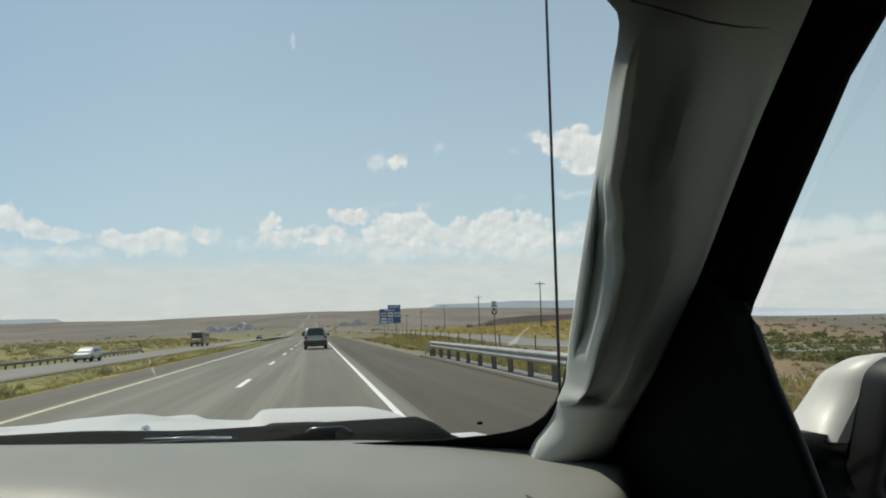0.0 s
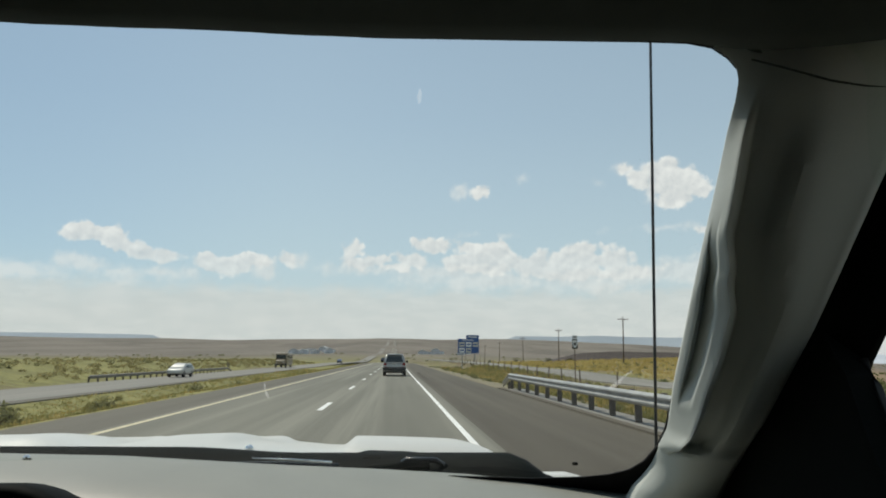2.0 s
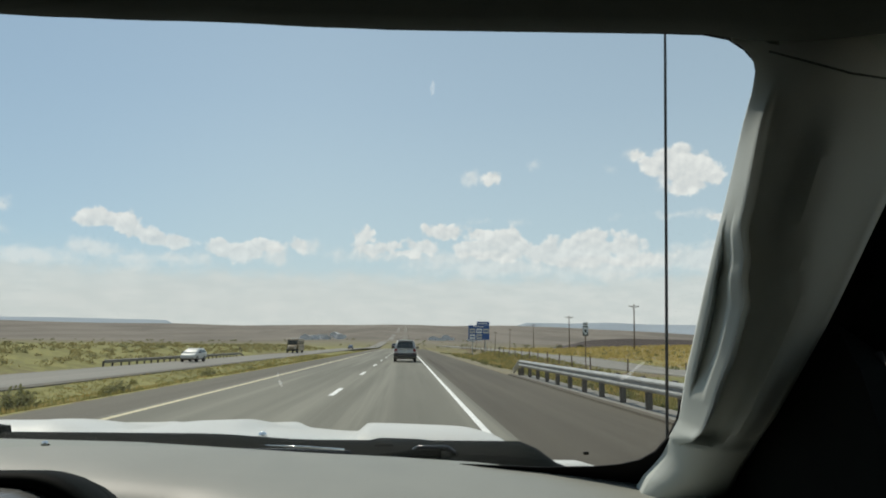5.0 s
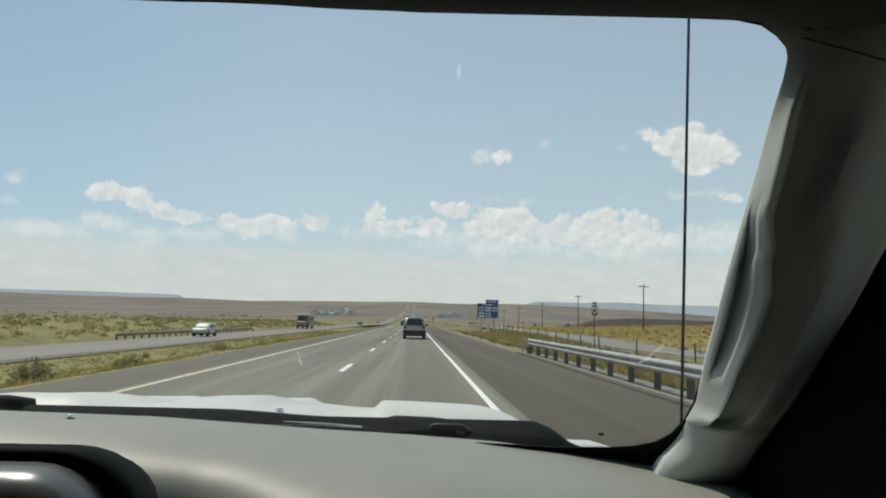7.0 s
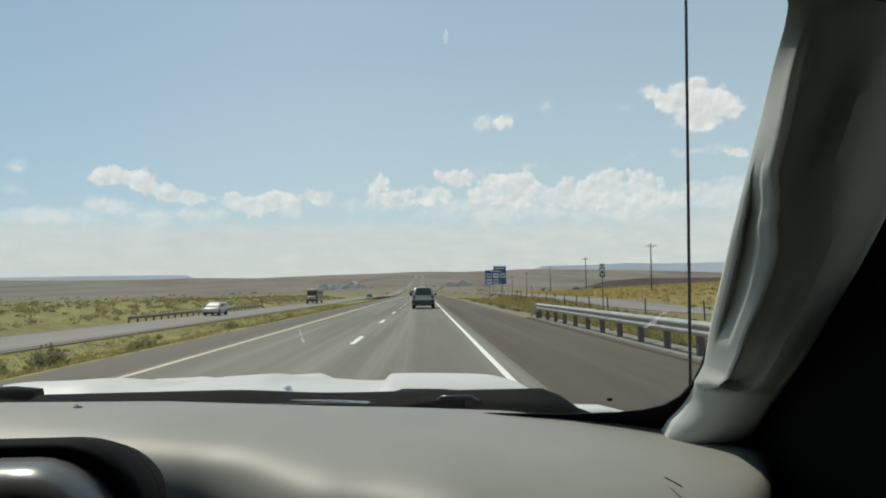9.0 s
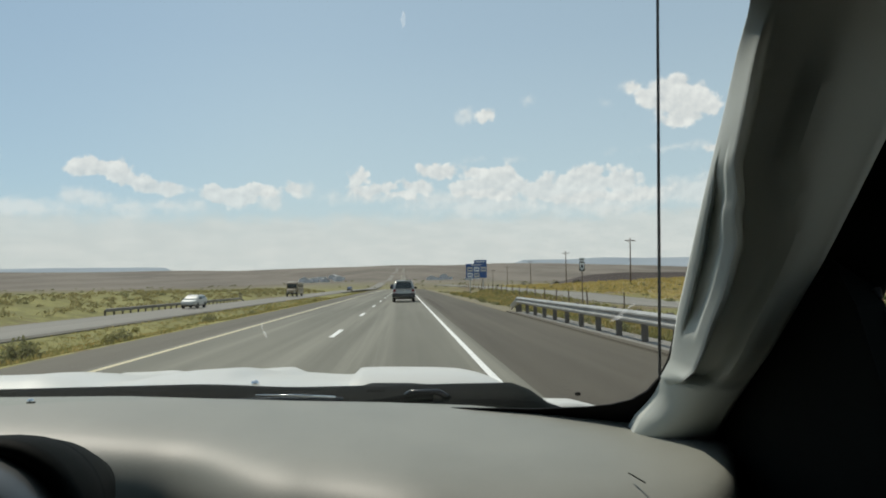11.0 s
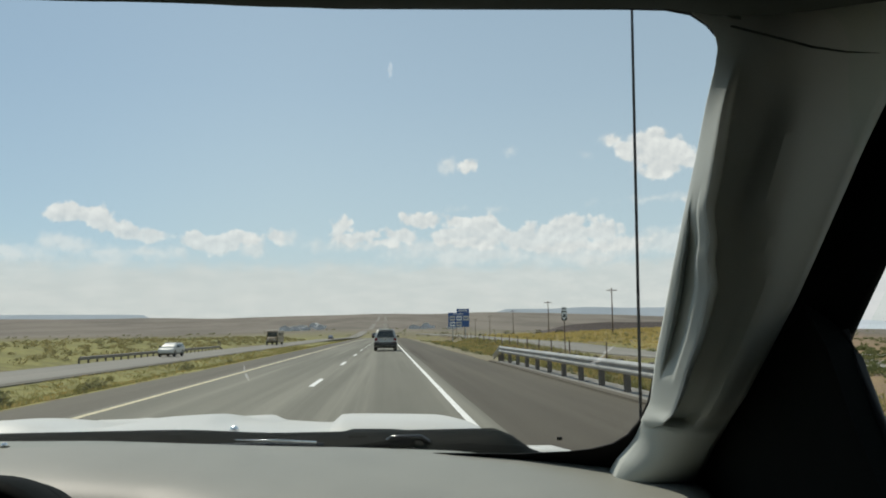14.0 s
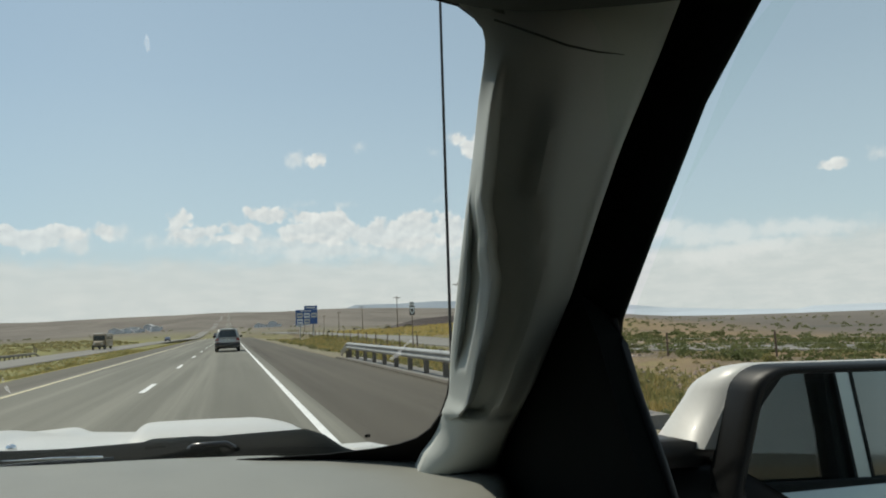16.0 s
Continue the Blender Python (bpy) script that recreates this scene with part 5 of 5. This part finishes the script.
make_suv(pose(-3.95, 232, road_height(232) + 0.006), M_BLUECAR, "dark far-off car in the passing lane", 4.6, 1.85, 1.65)


# ---- guardrails ----
def make_guardrail(x, y0, y1, face, height, label, steel):
    """W-beam on posts, each beam 3.8 m and each post a part."""
    g = thing("guardrail", label, "guardrail", pose(x, 0, 0))
    prof = [(0.0, -0.155), (0.045, -0.125), (0.08, -0.095), (0.08, -0.06), (0.02, -0.015), (0.02, 0.015), (0.08, 0.06), (0.08, 0.095), (0.045, 0.125), (0.0, 0.155)]
    L = 3.81
    loop = [(face * (a), b) for a, b in prof] + [(face * (a - 0.006), b) for a, b in reversed(prof)]
    me_beam, me_post, me_block = None, None, None
    n = int((y1 - y0) / L)
    for i in range(n):
        y = y0 + i * L
        z = height(y + L / 2)
        tilt = math.degrees(math.atan2(height(y + L) - height(y), L))
        if me_beam is None:
            ob = part("beam", loft([[(u, v, 0.56 + w) for u, w in loop] for v in (0.0, L + 0.02)]), steel, g)
            me_beam = ob.data
        else:
            ob = new("beam", me_beam)
            ob.parent = g
        ob.matrix_basis = pose(0.0015 * (i % 2), y, height(y), tilt)
        for j in range(2):
            yy = y + j * L / 2 + 0.4
            if me_post is None:
                ob = part("post", box(-face * 0.20 - 0.075, -0.05, -0.5, -face * 0.20 + 0.075, 0.05, 0.60, 0.008, 1), M_POST, g, "weathered grey post")
                me_post = ob.data
                blk = part("block", box(-face * 0.07 - 0.055, -0.05, 0.40, -face * 0.07 + 0.055, 0.05, 0.74, 0.008, 1), M_POST, g)
                me_block = blk.data
            else:
                ob, blk = new("post", me_post), new("block", me_block)
                ob.parent = blk.parent = g
            ob.matrix_basis = pose(0, yy, height(yy))
            blk.matrix_basis = pose(0, yy, height(yy))
    # last length: sinks to the ground and swings away from the road
    y = y0 + n * L
    ob = new("beam", me_beam)
    ob.parent = g
    ob.matrix_basis = pose(0, y, height(y), -7.4, 0, face * 5.0)
    for along, top in ((0.9, 0.45), (2.6, 0.23)):
        px = -face * (0.20 + along * 0.087)
        part("end_post", box(px - 0.075, y + along - 0.05, -0.5, px + 0.075, y + along + 0.05, top, 0.008, 1), M_POST, g, "short weathered post")
    return g


RAIL_Y0, RAIL_Y1 = 9.6, 32.6
make_guardrail(5.55, RAIL_Y0, RAIL_Y1, -1, road_height, "galvanised steel guardrail on weathered posts beside the shoulder", M_GALV)
make_guardrail(-26.9, 62, 112, 1, lambda y: far_road_height(y) - 0.15, "dull brown steel guardrail beyond the opposite carriageway", M_DULLRAIL)
# asphalt kerb under the rail
strip("kerb", 5.0, 5.22, RAIL_Y0 - 1, RAIL_Y1, lambda y: road_height(y) + 0.035, 0.3, M_SHOULDER, "low asphalt kerb below the guardrail", "kerb")
strip("pavement", 5.22, 6.3, RAIL_Y0 - 1, RAIL_Y1, lambda y: road_height(y) - 0.03, 0.3, M_FRONT, "pale gravelly strip behind the guardrail", "verge")


def make_marker():
    m = thing("hazard_marker", "yellow and black striped hazard marker at the end of the guardrail", "sign", pose(5.62, RAIL_Y0 - 0.35, 0))
    part("post", box(-0.05, 0.02, -0.4, 0.05, 0.10, 0.95, 0.006, 1), M_POST, m)
    pl = part("plate", box(-0.23, -0.005, 0.34, 0.23, 0.012, 0.95, 0.003, 1), M_SIGNYELLOW, m, "yellow plate")
    for i in range(4):
        b = bmesh.new()
        z = 0.30 + i * 0.2
        q = [(-0.228, min(0.948, z + 0.10)), (-0.228, min(0.948, z + 0.20)), (0.228, max(0.342, z + 0.0)), (0.228, max(0.342, z - 0.10))]
        loft([[(x, y, zz) for x, zz in q] for y in (-0.009, -0.004)], bm=b)
        part("stripe", b, M_SIGNBLACK, pl, "black slanting stripe")


make_marker()


def make_route_sign():
    s = thing("route_sign", "white route sign with shield on a thin wooden post", "sign", pose(17.3, 64.0, land_height(17.3, 64.0)))
    part("post", box(-0.04, 0.012, -0.3, 0.04, 0.09, 4.3, 0.006, 1), M_WOOD, s)
    top = part("top_plate", box(-0.25, -0.006, 4.08, 0.25, 0.006, 4.44, 0.01, 1), M_SIGNWHITE, s, "white upper plate")
    part("letter_bar", box(-0.18, -0.012, 4.22, 0.18, -0.005, 4.32), M_SIGNBLACK, top, "dark bar of lettering")
    pl = part("plate", box(-0.27, -0.006, 3.14, 0.27, 0.006, 4.06, 0.01, 1), M_SIGNBLACK, s, "dark plate with a pale shield")
    sh = [(-0.20, 3.98), (-0.07, 3.95), (0.07, 3.95), (0.20, 3.98), (0.245, 3.75), (0.20, 3.45), (0.0, 3.20), (-0.20, 3.45), (-0.245, 3.75)]
    part("shield", loft([[(x, y, z) for x, z in sh] for y in (-0.011, -0.005)]), M_SIGNWHITE, pl, "white shield")
    part("digit_bar", box(-0.12, -0.016, 3.46, 0.12, -0.010, 3.76), M_SIGNBLACK, pl, "dark bar of lettering")


make_route_sign()


def make_blue_sign():
    x, y = 15.2, 140.0
    s = thing("service_sign", "blue roadside services sign with pale panels on two posts", "sign", pose(x, y, -0.6))
    z0, w = 3.05, 4.4
    for px in (-1.3, 1.4):
        part("post", box(px - 0.08, 0.02, -0.4, px + 0.08, 0.18, z0 + 2.4, 0.01, 1), M_GALV, s)
    pl = part("board", box(-w / 2, -0.02, z0, w / 2, 0.02, z0 + 2.95, 0.01, 1), M_BLUE, s, "blue board")
    part("top_board", box(-0.45, -0.021, z0 + 2.96, w / 2, 0.021, z0 + 3.75, 0.01, 1), M_BLUE, s, "blue upper board")
    for r in range(2):
        for c in range(3):
            if r == 0 and c == 2:
                continue
            px, pz = -1.92 + c * 1.42, z0 + 0.12 + r * 1.2
            part("panel", box(px, -0.032, pz, px + 1.15, -0.018, pz + 0.95, 0.004, 1), M_SIGNPALE if (r + c) % 2 else M_SIGNWHITE, pl, "pale panel")
            part("panel_bar", box(px + 0.15, -0.040, pz + 0.35, px + 1.0, -0.03, pz + 0.6), M_BLUE, pl, "dark bar of lettering")
    for i, (a, b) in enumerate(((-1.2, 1.0),)):
        part("letter_bar", box(a, -0.03, z0 + 2.62, b, -0.018, z0 + 2.78), M_SIGNWHITE, pl, "white bar of lettering")
    part("letter_bar", box(-0.1, -0.03, z0 + 3.25, 1.8, -0.018, z0 + 3.45), M_SIGNWHITE, pl, "white bar of lettering")


make_blue_sign()


# ---- utility poles and fence ----
def make_pole():
    p = thing("utility_pole", "dark wooden utility pole with one crossarm", "utility pole", group="utility poles")
    part("pole", tube([(0, 0, -0.6), (0, 0, 5), (0, 0, 10.4)], [0.16, 0.14, 0.11], 10), M_WOOD, p, "", True)
    arm = part("crossarm", box(-1.2, -0.06, 9.75, 1.2, 0.06, 9.90, 0.01, 1), M_WOOD, p)
    for x in (-1.1, -0.55, 0.55, 1.1):
        part("insulator", tube([(x, 0, 9.88), (x, 0, 9.96), (x, 0, 10.05), (x, 0, 10.1)], [0.02, 0.05, 0.05, 0.02], 8), M_SIGNPALE, arm, "", True)
    for s_ in (-1, 1):
        part("brace", tube([(s_ * 0.7, 0.07, 9.76), (0, 0.1, 9.1)], 0.018, 6), M_GALV, p)
    return p


poles = [(51.0, 148), (51.5, 210), (52.0, 272), (52.0, 335), (53, 398), (54, 462), (55, 525)]
first = make_pole()
for i, (x, y) in enumerate(poles):
    m = pose(x, y, land_height(x, y), 0.6 * math.sin(i * 2.1), 0.8 * math.cos(i * 1.7), 4 * math.sin(i))
    if i == 0:
        first.matrix_basis = m
    else:
        copy_thing(first, m)


def fence_x(y):
    return 15.6 + 17.0 * smooth01(60, 15, y)


def make_fence():
    """Posts with two wires along the frontage road."""
    f = thing("wire_fence", "thin wire fence on dark wooden posts beside the frontage road", "fence")
    me = None
    rnd = random.Random(4)
    ys = [-20 + 5.5 * i for i in range(40)]
    for y in ys:
        x = fence_x(y)
        if me is None:
            ob = part("post", tube([(0, 0, -0.4), (0, 0, 0.7), (0, 0, 1.42)], [0.06, 0.055, 0.05], 7), M_WOOD, f)
            me = ob.data
        else:
            ob = new("post", me)
            ob.parent = f
        ob.matrix_basis = pose(x, y, land_height(x, y), rnd.uniform(-3, 3), rnd.uniform(-3, 3))
    for h in (0.45, 0.75, 1.05):
        part("wire", tube([(fence_x(y), y, land_height(fence_x(y), y) + h) for y in ys], 0.004, 4), M_GALV, f)


make_fence()


# ---- far town ----
def make_house(x, y, w, d, h, roofed):
    z = land_height(x, y) - 0.5
    hs = thing("house", "small pale far-off building with a dark roof", "house", pose(x, y, z, 0, 0, (x * 7) % 40 - 20), "far town")
    wall = part("wall", box(-w / 2, -d / 2, 0, w / 2, d / 2, h), M_HOUSE, hs)
    if roofed:
        part("roof", loft([[(-w / 2 - 0.3, yy, h), (w / 2 + 0.3, yy, h), (0, yy, h + w * 0.22)] for yy in (-d / 2 - 0.3, d / 2 + 0.3)]), M_ROOF, hs)
    else:
        part("roof", box(-w / 2 - 0.2, -d / 2 - 0.2, h, w / 2 + 0.2, d / 2 + 0.2, h + 0.5), M_ROOF, hs)
    for i in range(max(1, int(w / 4))):
        part("window", box(-w / 2 + 1 + i * 4, -d / 2 - 0.05, 1.3, -w / 2 + 1.8 + i * 4, -d / 2 + 0.05, 2.2), M_CARGLASS, wall)


rnd = random.Random(11)
for i in range(15):
    make_house(rnd.uniform(-150, -62), rnd.uniform(960, 1200), rnd.uniform(7, 16), rnd.uniform(8, 12), rnd.uniform(3.0, 5.5), i % 3 != 0)
for i in range(6):
    make_house(rnd.uniform(30, 120), rnd.uniform(880, 1150), rnd.uniform(8, 16), rnd.uniform(8, 12), rnd.uniform(3, 4.5), i % 2 == 0)


# ---- plants ----
def leaf_cloud(rnd, n, rx, ry, rz, size, verts, faces, origin):
    """Small leaves spread through a dome with gaps."""
    ox, oy, oz = origin
    for _ in range(n):
        while True:
            a, b, c = rnd.uniform(-1, 1), rnd.uniform(-1, 1), rnd.uniform(0, 1)
            q = a * a + b * b + c * c
            if 0.18 < q < 1.0:
                break
        k = 1.0 + 0.25 * noise.noise((a * 2.5 + ox, b * 2.5 + oy, c * 2.5))
        p = Vector((ox + a * rx * k, oy + b * ry * k, oz + c * rz * k))
        u = Vector((rnd.uniform(-1, 1), rnd.uniform(-1, 1), rnd.uniform(-0.4, 1))).normalized()
        v = u.cross(Vector((rnd.uniform(-1, 1), rnd.uniform(-1, 1), rnd.uniform(-1, 1)))).normalized()
        s = size * rnd.uniform(0.6, 1.4)
        i = len(verts)
        verts += [p - u * s, p + v * s * 0.45, p + u * s, p - v * s * 0.45]
        faces.append((i, i + 1, i + 2, i + 3))


def make_bush(name, label, seed, r, h, n, mat):
    rnd = random.Random(seed)
    b = thing(name, label, "bush", group="roadside bushes")
    v, f = [], []
    leaf_cloud(rnd, n, r, r, h, 0.05 + r * 0.03, v, f, (0, 0, 0.02))
    ob = new("foliage", mesh_of("foliage", v, f, mat))
    ob.parent = b
    bm = bmesh.new()
    for i in range(7):
        a = 2 * math.pi * i / 7
        tube([(0, 0, -0.1), (math.cos(a) * r * 0.3, math.sin(a) * r * 0.3, h * 0.35), (math.cos(a) * r * 0.7, math.sin(a) * r * 0.7, h * 0.75)], [0.02, 0.014, 0.006], 5, bm)
    part("stems", bm, M_STEM, b)
    return b


bush_a = make_bush("sagebrush", "rounded grey-green sagebrush in the dry grass", 21, 0.55, 0.65, 420, M_SAGE)
bush_b = make_bush("rabbitbrush", "low green-yellow brush in the dry grass", 22, 0.45, 0.5, 320, M_GREENGRASS)
spots = [(-9.6, 17.5), (-10.4, 19.2), (-9.0, 22.0), (-11.5, 27), (-10.2, 36), (-9.3, 47), (-13, 58), (-9.5, 72), (-15, 24), (-16, 41), (9.5, 22), (10.5, 31), (8.6, 26), (12.5, 19), (11.8, 45), (9.2, 54),
         (13.5, 28), (9.8, 70), (14.2, 38), (12, 84), (29, 44), (33, 58), (27, 21), (34, 31), (29, 15), (25.5, 27), (38, 24), (-33, 52), (-36, 66), (-34, 90)]
rnd = random.Random(5)
for i, (x, y) in enumerate(spots):
    src = (bush_a, bush_b)[i % 2]
    k = rnd.uniform(0.5, 0.95)
    m = pose(x, y, land_height(x, y), 0, 0, rnd.uniform(0, 360))
    if i < 2:
        src.matrix_basis = m
    else:
        o = copy_thing(src, m)
        o.scale = (k, k, k * rnd.uniform(0.8, 1.1))


juniper = make_bush("juniper_bush", "dark rounded juniper bush on the golden hill", 23, 1.25, 1.5, 700, M_JUNIPER)
for i, (x, y) in enumerate(((52, 226), (60, 232), (47, 262), (66, 250), (40, 285), (72, 276), (57, 300))):
    m = pose(x, y, land_height(x, y), 0, 0, 50 * i)
    if i == 0:
        juniper.matrix_basis = m
    else:
        copy_thing(juniper, m).scale = (0.75 + 0.13 * (i % 4),) * 3


def scatter(name, label, seed, count, area, height, mat, keep, blades=7, category="grass"):
    """Tufts of thin blades, in one mesh."""
    rnd = random.Random(seed)
    v, f = [], []
    x0, x1, y0, y1 = area
    made = 0
    while made < count:
        y = y0 + (y1 - y0) * rnd.random() ** 1.7
        x = rnd.uniform(x0, x1)
        if x > 26 and y < 1.6 * x:
            continue
        if noise.noise((x * 0.3, y * 0.15, seed)) < keep:
            if rnd.random() < 0.75:
                continue
        made += 1
        z = land_height(x, y) - 0.02
        big = rnd.uniform(0.6, 1.4) * (1 + y / 150)
        for _ in range(blades):
            a = rnd.uniform(0, 2 * math.pi)
            lean, h, w = rnd.uniform(0.1, 0.5), height * big * rnd.uniform(0.5, 1.2), 0.008 + 0.004 * big + y * 0.0002
            bx, by = x + rnd.uniform(-0.1, 0.1) * big, y + rnd.uniform(-0.1, 0.1) * big
            i = len(v)
            c, s_ = math.cos(a), math.sin(a)
            v += [(bx - s_ * w, by + c * w, z), (bx + s_ * w, by - c * w, z), (bx + c * lean * h * 0.4 + s_ * w * 0.7, by + s_ * lean * h * 0.4 - c * w * 0.7, z + h * 0.6), (bx + c * lean * h, by + s_ * lean * h, z + h)]
            f += [(i, i + 1, i + 2), (i, i + 2, i + 3)]
    ob = new(name, mesh_of(name, v, f, mat))
    tagged(ob, label, category, kind="stuff")


scatter("dry_grass", "dry yellow grass along the verge", 1, 3800, (9.0, 16, 6, 130), 0.24, M_DRYGRASS, -0.05)
scatter("green_grass", "green-yellow grass along the verge", 2, 2600, (8.5, 18, 6, 130), 0.28, M_GREENGRASS, 0.0)
scatter("median_grass", "mown green-yellow grass of the median", 3, 5200, (-18.5, -8.0, 8, 140), 0.085, M_GREENGRASS, -0.1)
scatter("median_grass", "dry straw grass of the median", 4, 2400, (-18.5, -8.0, 8, 140), 0.085, M_DRYGRASS, 0.0)
scatter("hill_grass", "golden bunch grass on the hill", 5, 4200, (27, 110, 2, 190), 0.26, M_GOLDGRASS, 0.1, 6)


def scrub(name, label, seed, count, area, size, mat, n=26):
    """Many low shrubs as one object."""
    rnd = random.Random(seed)
    v, f = [], []
    x0, x1, y0, y1 = area
    for _ in range(count):
        y = y0 + (y1 - y0) * rnd.random() ** 1.4
        x = rnd.uniform(x0, x1)
        s = size * rnd.uniform(0.5, 1.3)
        leaf_cloud(rnd, n, s, s, s * 0.8, 0.10 * s + 0.05 + y * 0.0004, v, f, (x, y, land_height(x, y)))
    ob = new(name, mesh_of(name, v, f, mat))
    tagged(ob, label, "shrubs", kind="stuff")


scrub("scrub", "low sage scrub scattered on the golden hill", 31, 260, (30, 200, 62, 260), 0.5, M_SAGE)
scrub("scrub", "low sage scrub on the plain beyond the opposite carriageway", 32, 260, (-160, -52, 25, 320), 0.5, M_SAGE)
scrub("scrub", "olive brush on the bank of the opposite carriageway", 36, 620, (-46, -29.0, 12, 260), 0.6, M_BRUSH, 34)
scrub("scrub", "dull brush on the bank of the opposite carriageway", 37, 80, (-46, -30, 12, 260), 0.55, M_SAGE, 34)
scrub("scrub", "low brush beside the shoulder", 33, 170, (7.5, 17.5, 10, 160), 0.30, M_SAGE, 34)
scrub("scrub", "olive-green brush in patches on the golden hill", 39, 330, (28, 80, 34, 150), 0.42, M_GREENBRUSH, 30)
scrub("scrub", "green weeds along the edge of the shoulder", 40, 300, (8.2, 16.0, 9, 120), 0.22, M_GREENBRUSH, 30)
scrub("scrub", "dark far bushes on the plain", 34, 160, (-400, 300, 350, 900), 1.6, M_SAGE, 30)
scrub("scrub", "green brush in the rubble field", 35, 520, (25, 48, 18, 66), 0.5, M_GREENBRUSH, 60)
scrub("scrub", "straw-coloured tufts in the rubble field", 38, 520, (8, 34, 4, 40), 0.26, M_BRUSH, 30)


def stones():
    """Pale stones strewn over the bare soil."""
    rnd = random.Random(77)
    v, f = [], []
    for _ in range(3200):
        x, y = rnd.uniform(8, 46), rnd.uniform(3, 52)
        if noise.noise((x * 0.12, y * 0.12, 4.0)) < -0.1 or 5.0 < y - 1.5 * x:
            continue
        s = 0.03 + 0.17 * rnd.random() ** 2.2 * (0.7 + x / 40)
        z = land_height(x, y)
        i = len(v)
        a = rnd.uniform(0, 3.1)
        for k in range(6):
            t = a + k * math.pi / 3
            r = s * rnd.uniform(0.7, 1.2)
            v.append((x + r * math.cos(t), y + r * math.sin(t), z - 0.03))
        for k in range(6):
            t = a + k * math.pi / 3
            r = s * rnd.uniform(0.4, 0.8)
            v.append((x + r * math.cos(t), y + r * math.sin(t), z + s * rnd.uniform(0.3, 0.6)))
        for k in range(6):
            j = (k + 1) % 6
            f.append((i + k, i + j, i + 6 + j, i + 6 + k))
        f.append(tuple(i + 6 + k for k in range(6)))
    ob = new("stones", mesh_of("stones", v, f, M_STONE))
    tagged(ob, "pale broken stones strewn over bare reddish soil", "stones", kind="stuff")


stones()


# ---- the rest of the car's body, outside the cabin ----
def make_body():
    nose = [[(XC + u * k, y, 0.60 + v * kz) for u, v in rounded(1.84, 0.48, 0.14, 5)] for y, k, kz in ((3.02, 1.0, 1.0), (3.30, 0.99, 0.95), (3.42, 0.95, 0.85), (3.47, 0.86, 0.66))]
    part("nose", loft(nose), M_PAINT, car, "white painted nose", True)
    part("front_bumper", loft([[(XC + u * k, y, 0.46 + v) for u, v in rounded(1.88, 0.24, 0.08, 4)] for y, k in ((3.20, 1.0), (3.50, 0.98), (3.56, 0.9))]), M_RIMPLASTIC, car, "black bumper", True)
    part("grille", box(XC - 0.45, 3.45, 0.60, XC + 0.45, 3.49, 0.72, 0.01), M_BLACK, car, "black grille")
    for s_ in (-1, 1):
        part("head_lamp", box(XC + s_ * 0.66 - 0.17, 3.36, 0.60, XC + s_ * 0.66 + 0.17, 3.46, 0.74, 0.04, 3), M_LAMP, car, "clear head lamp", True)
        part("tail_lamp", box(XC + s_ * 0.80 - 0.10, -2.50, 0.72, XC + s_ * 0.80 + 0.10, -2.40, 1.0, 0.03, 3), M_TAIL, car, "red tail lamp", True)
        for y in (-1.62, 2.42):
            wheel(car, XC + s_ * 0.80, y, 0.36, 0.24)
    tail = [[(XC + u * k, y, 0.72 + v * kz) for u, v in rounded(1.84, 0.76, 0.16, 5)] for y, k, kz in ((-1.60, 1.0, 1.0), (-2.30, 0.99, 0.98), (-2.44, 0.95, 0.9), (-2.48, 0.86, 0.7))]
    part("tail", loft(tail), M_PAINT, car, "white painted tail", True)
    hatch = [[(XC + s_ * w, y, z) for s_, y, z in ((-1, y0, 1.09), (1, y0, 1.09), (1, y1, 1.93), (-1, y1, 1.93))] for w, y0, y1 in ((0.80, -2.30, -1.62), (0.80, -2.24, -1.56))]
    part("rear_window", loft(hatch), M_CARGLASS, car, "dark rear window")


make_body()
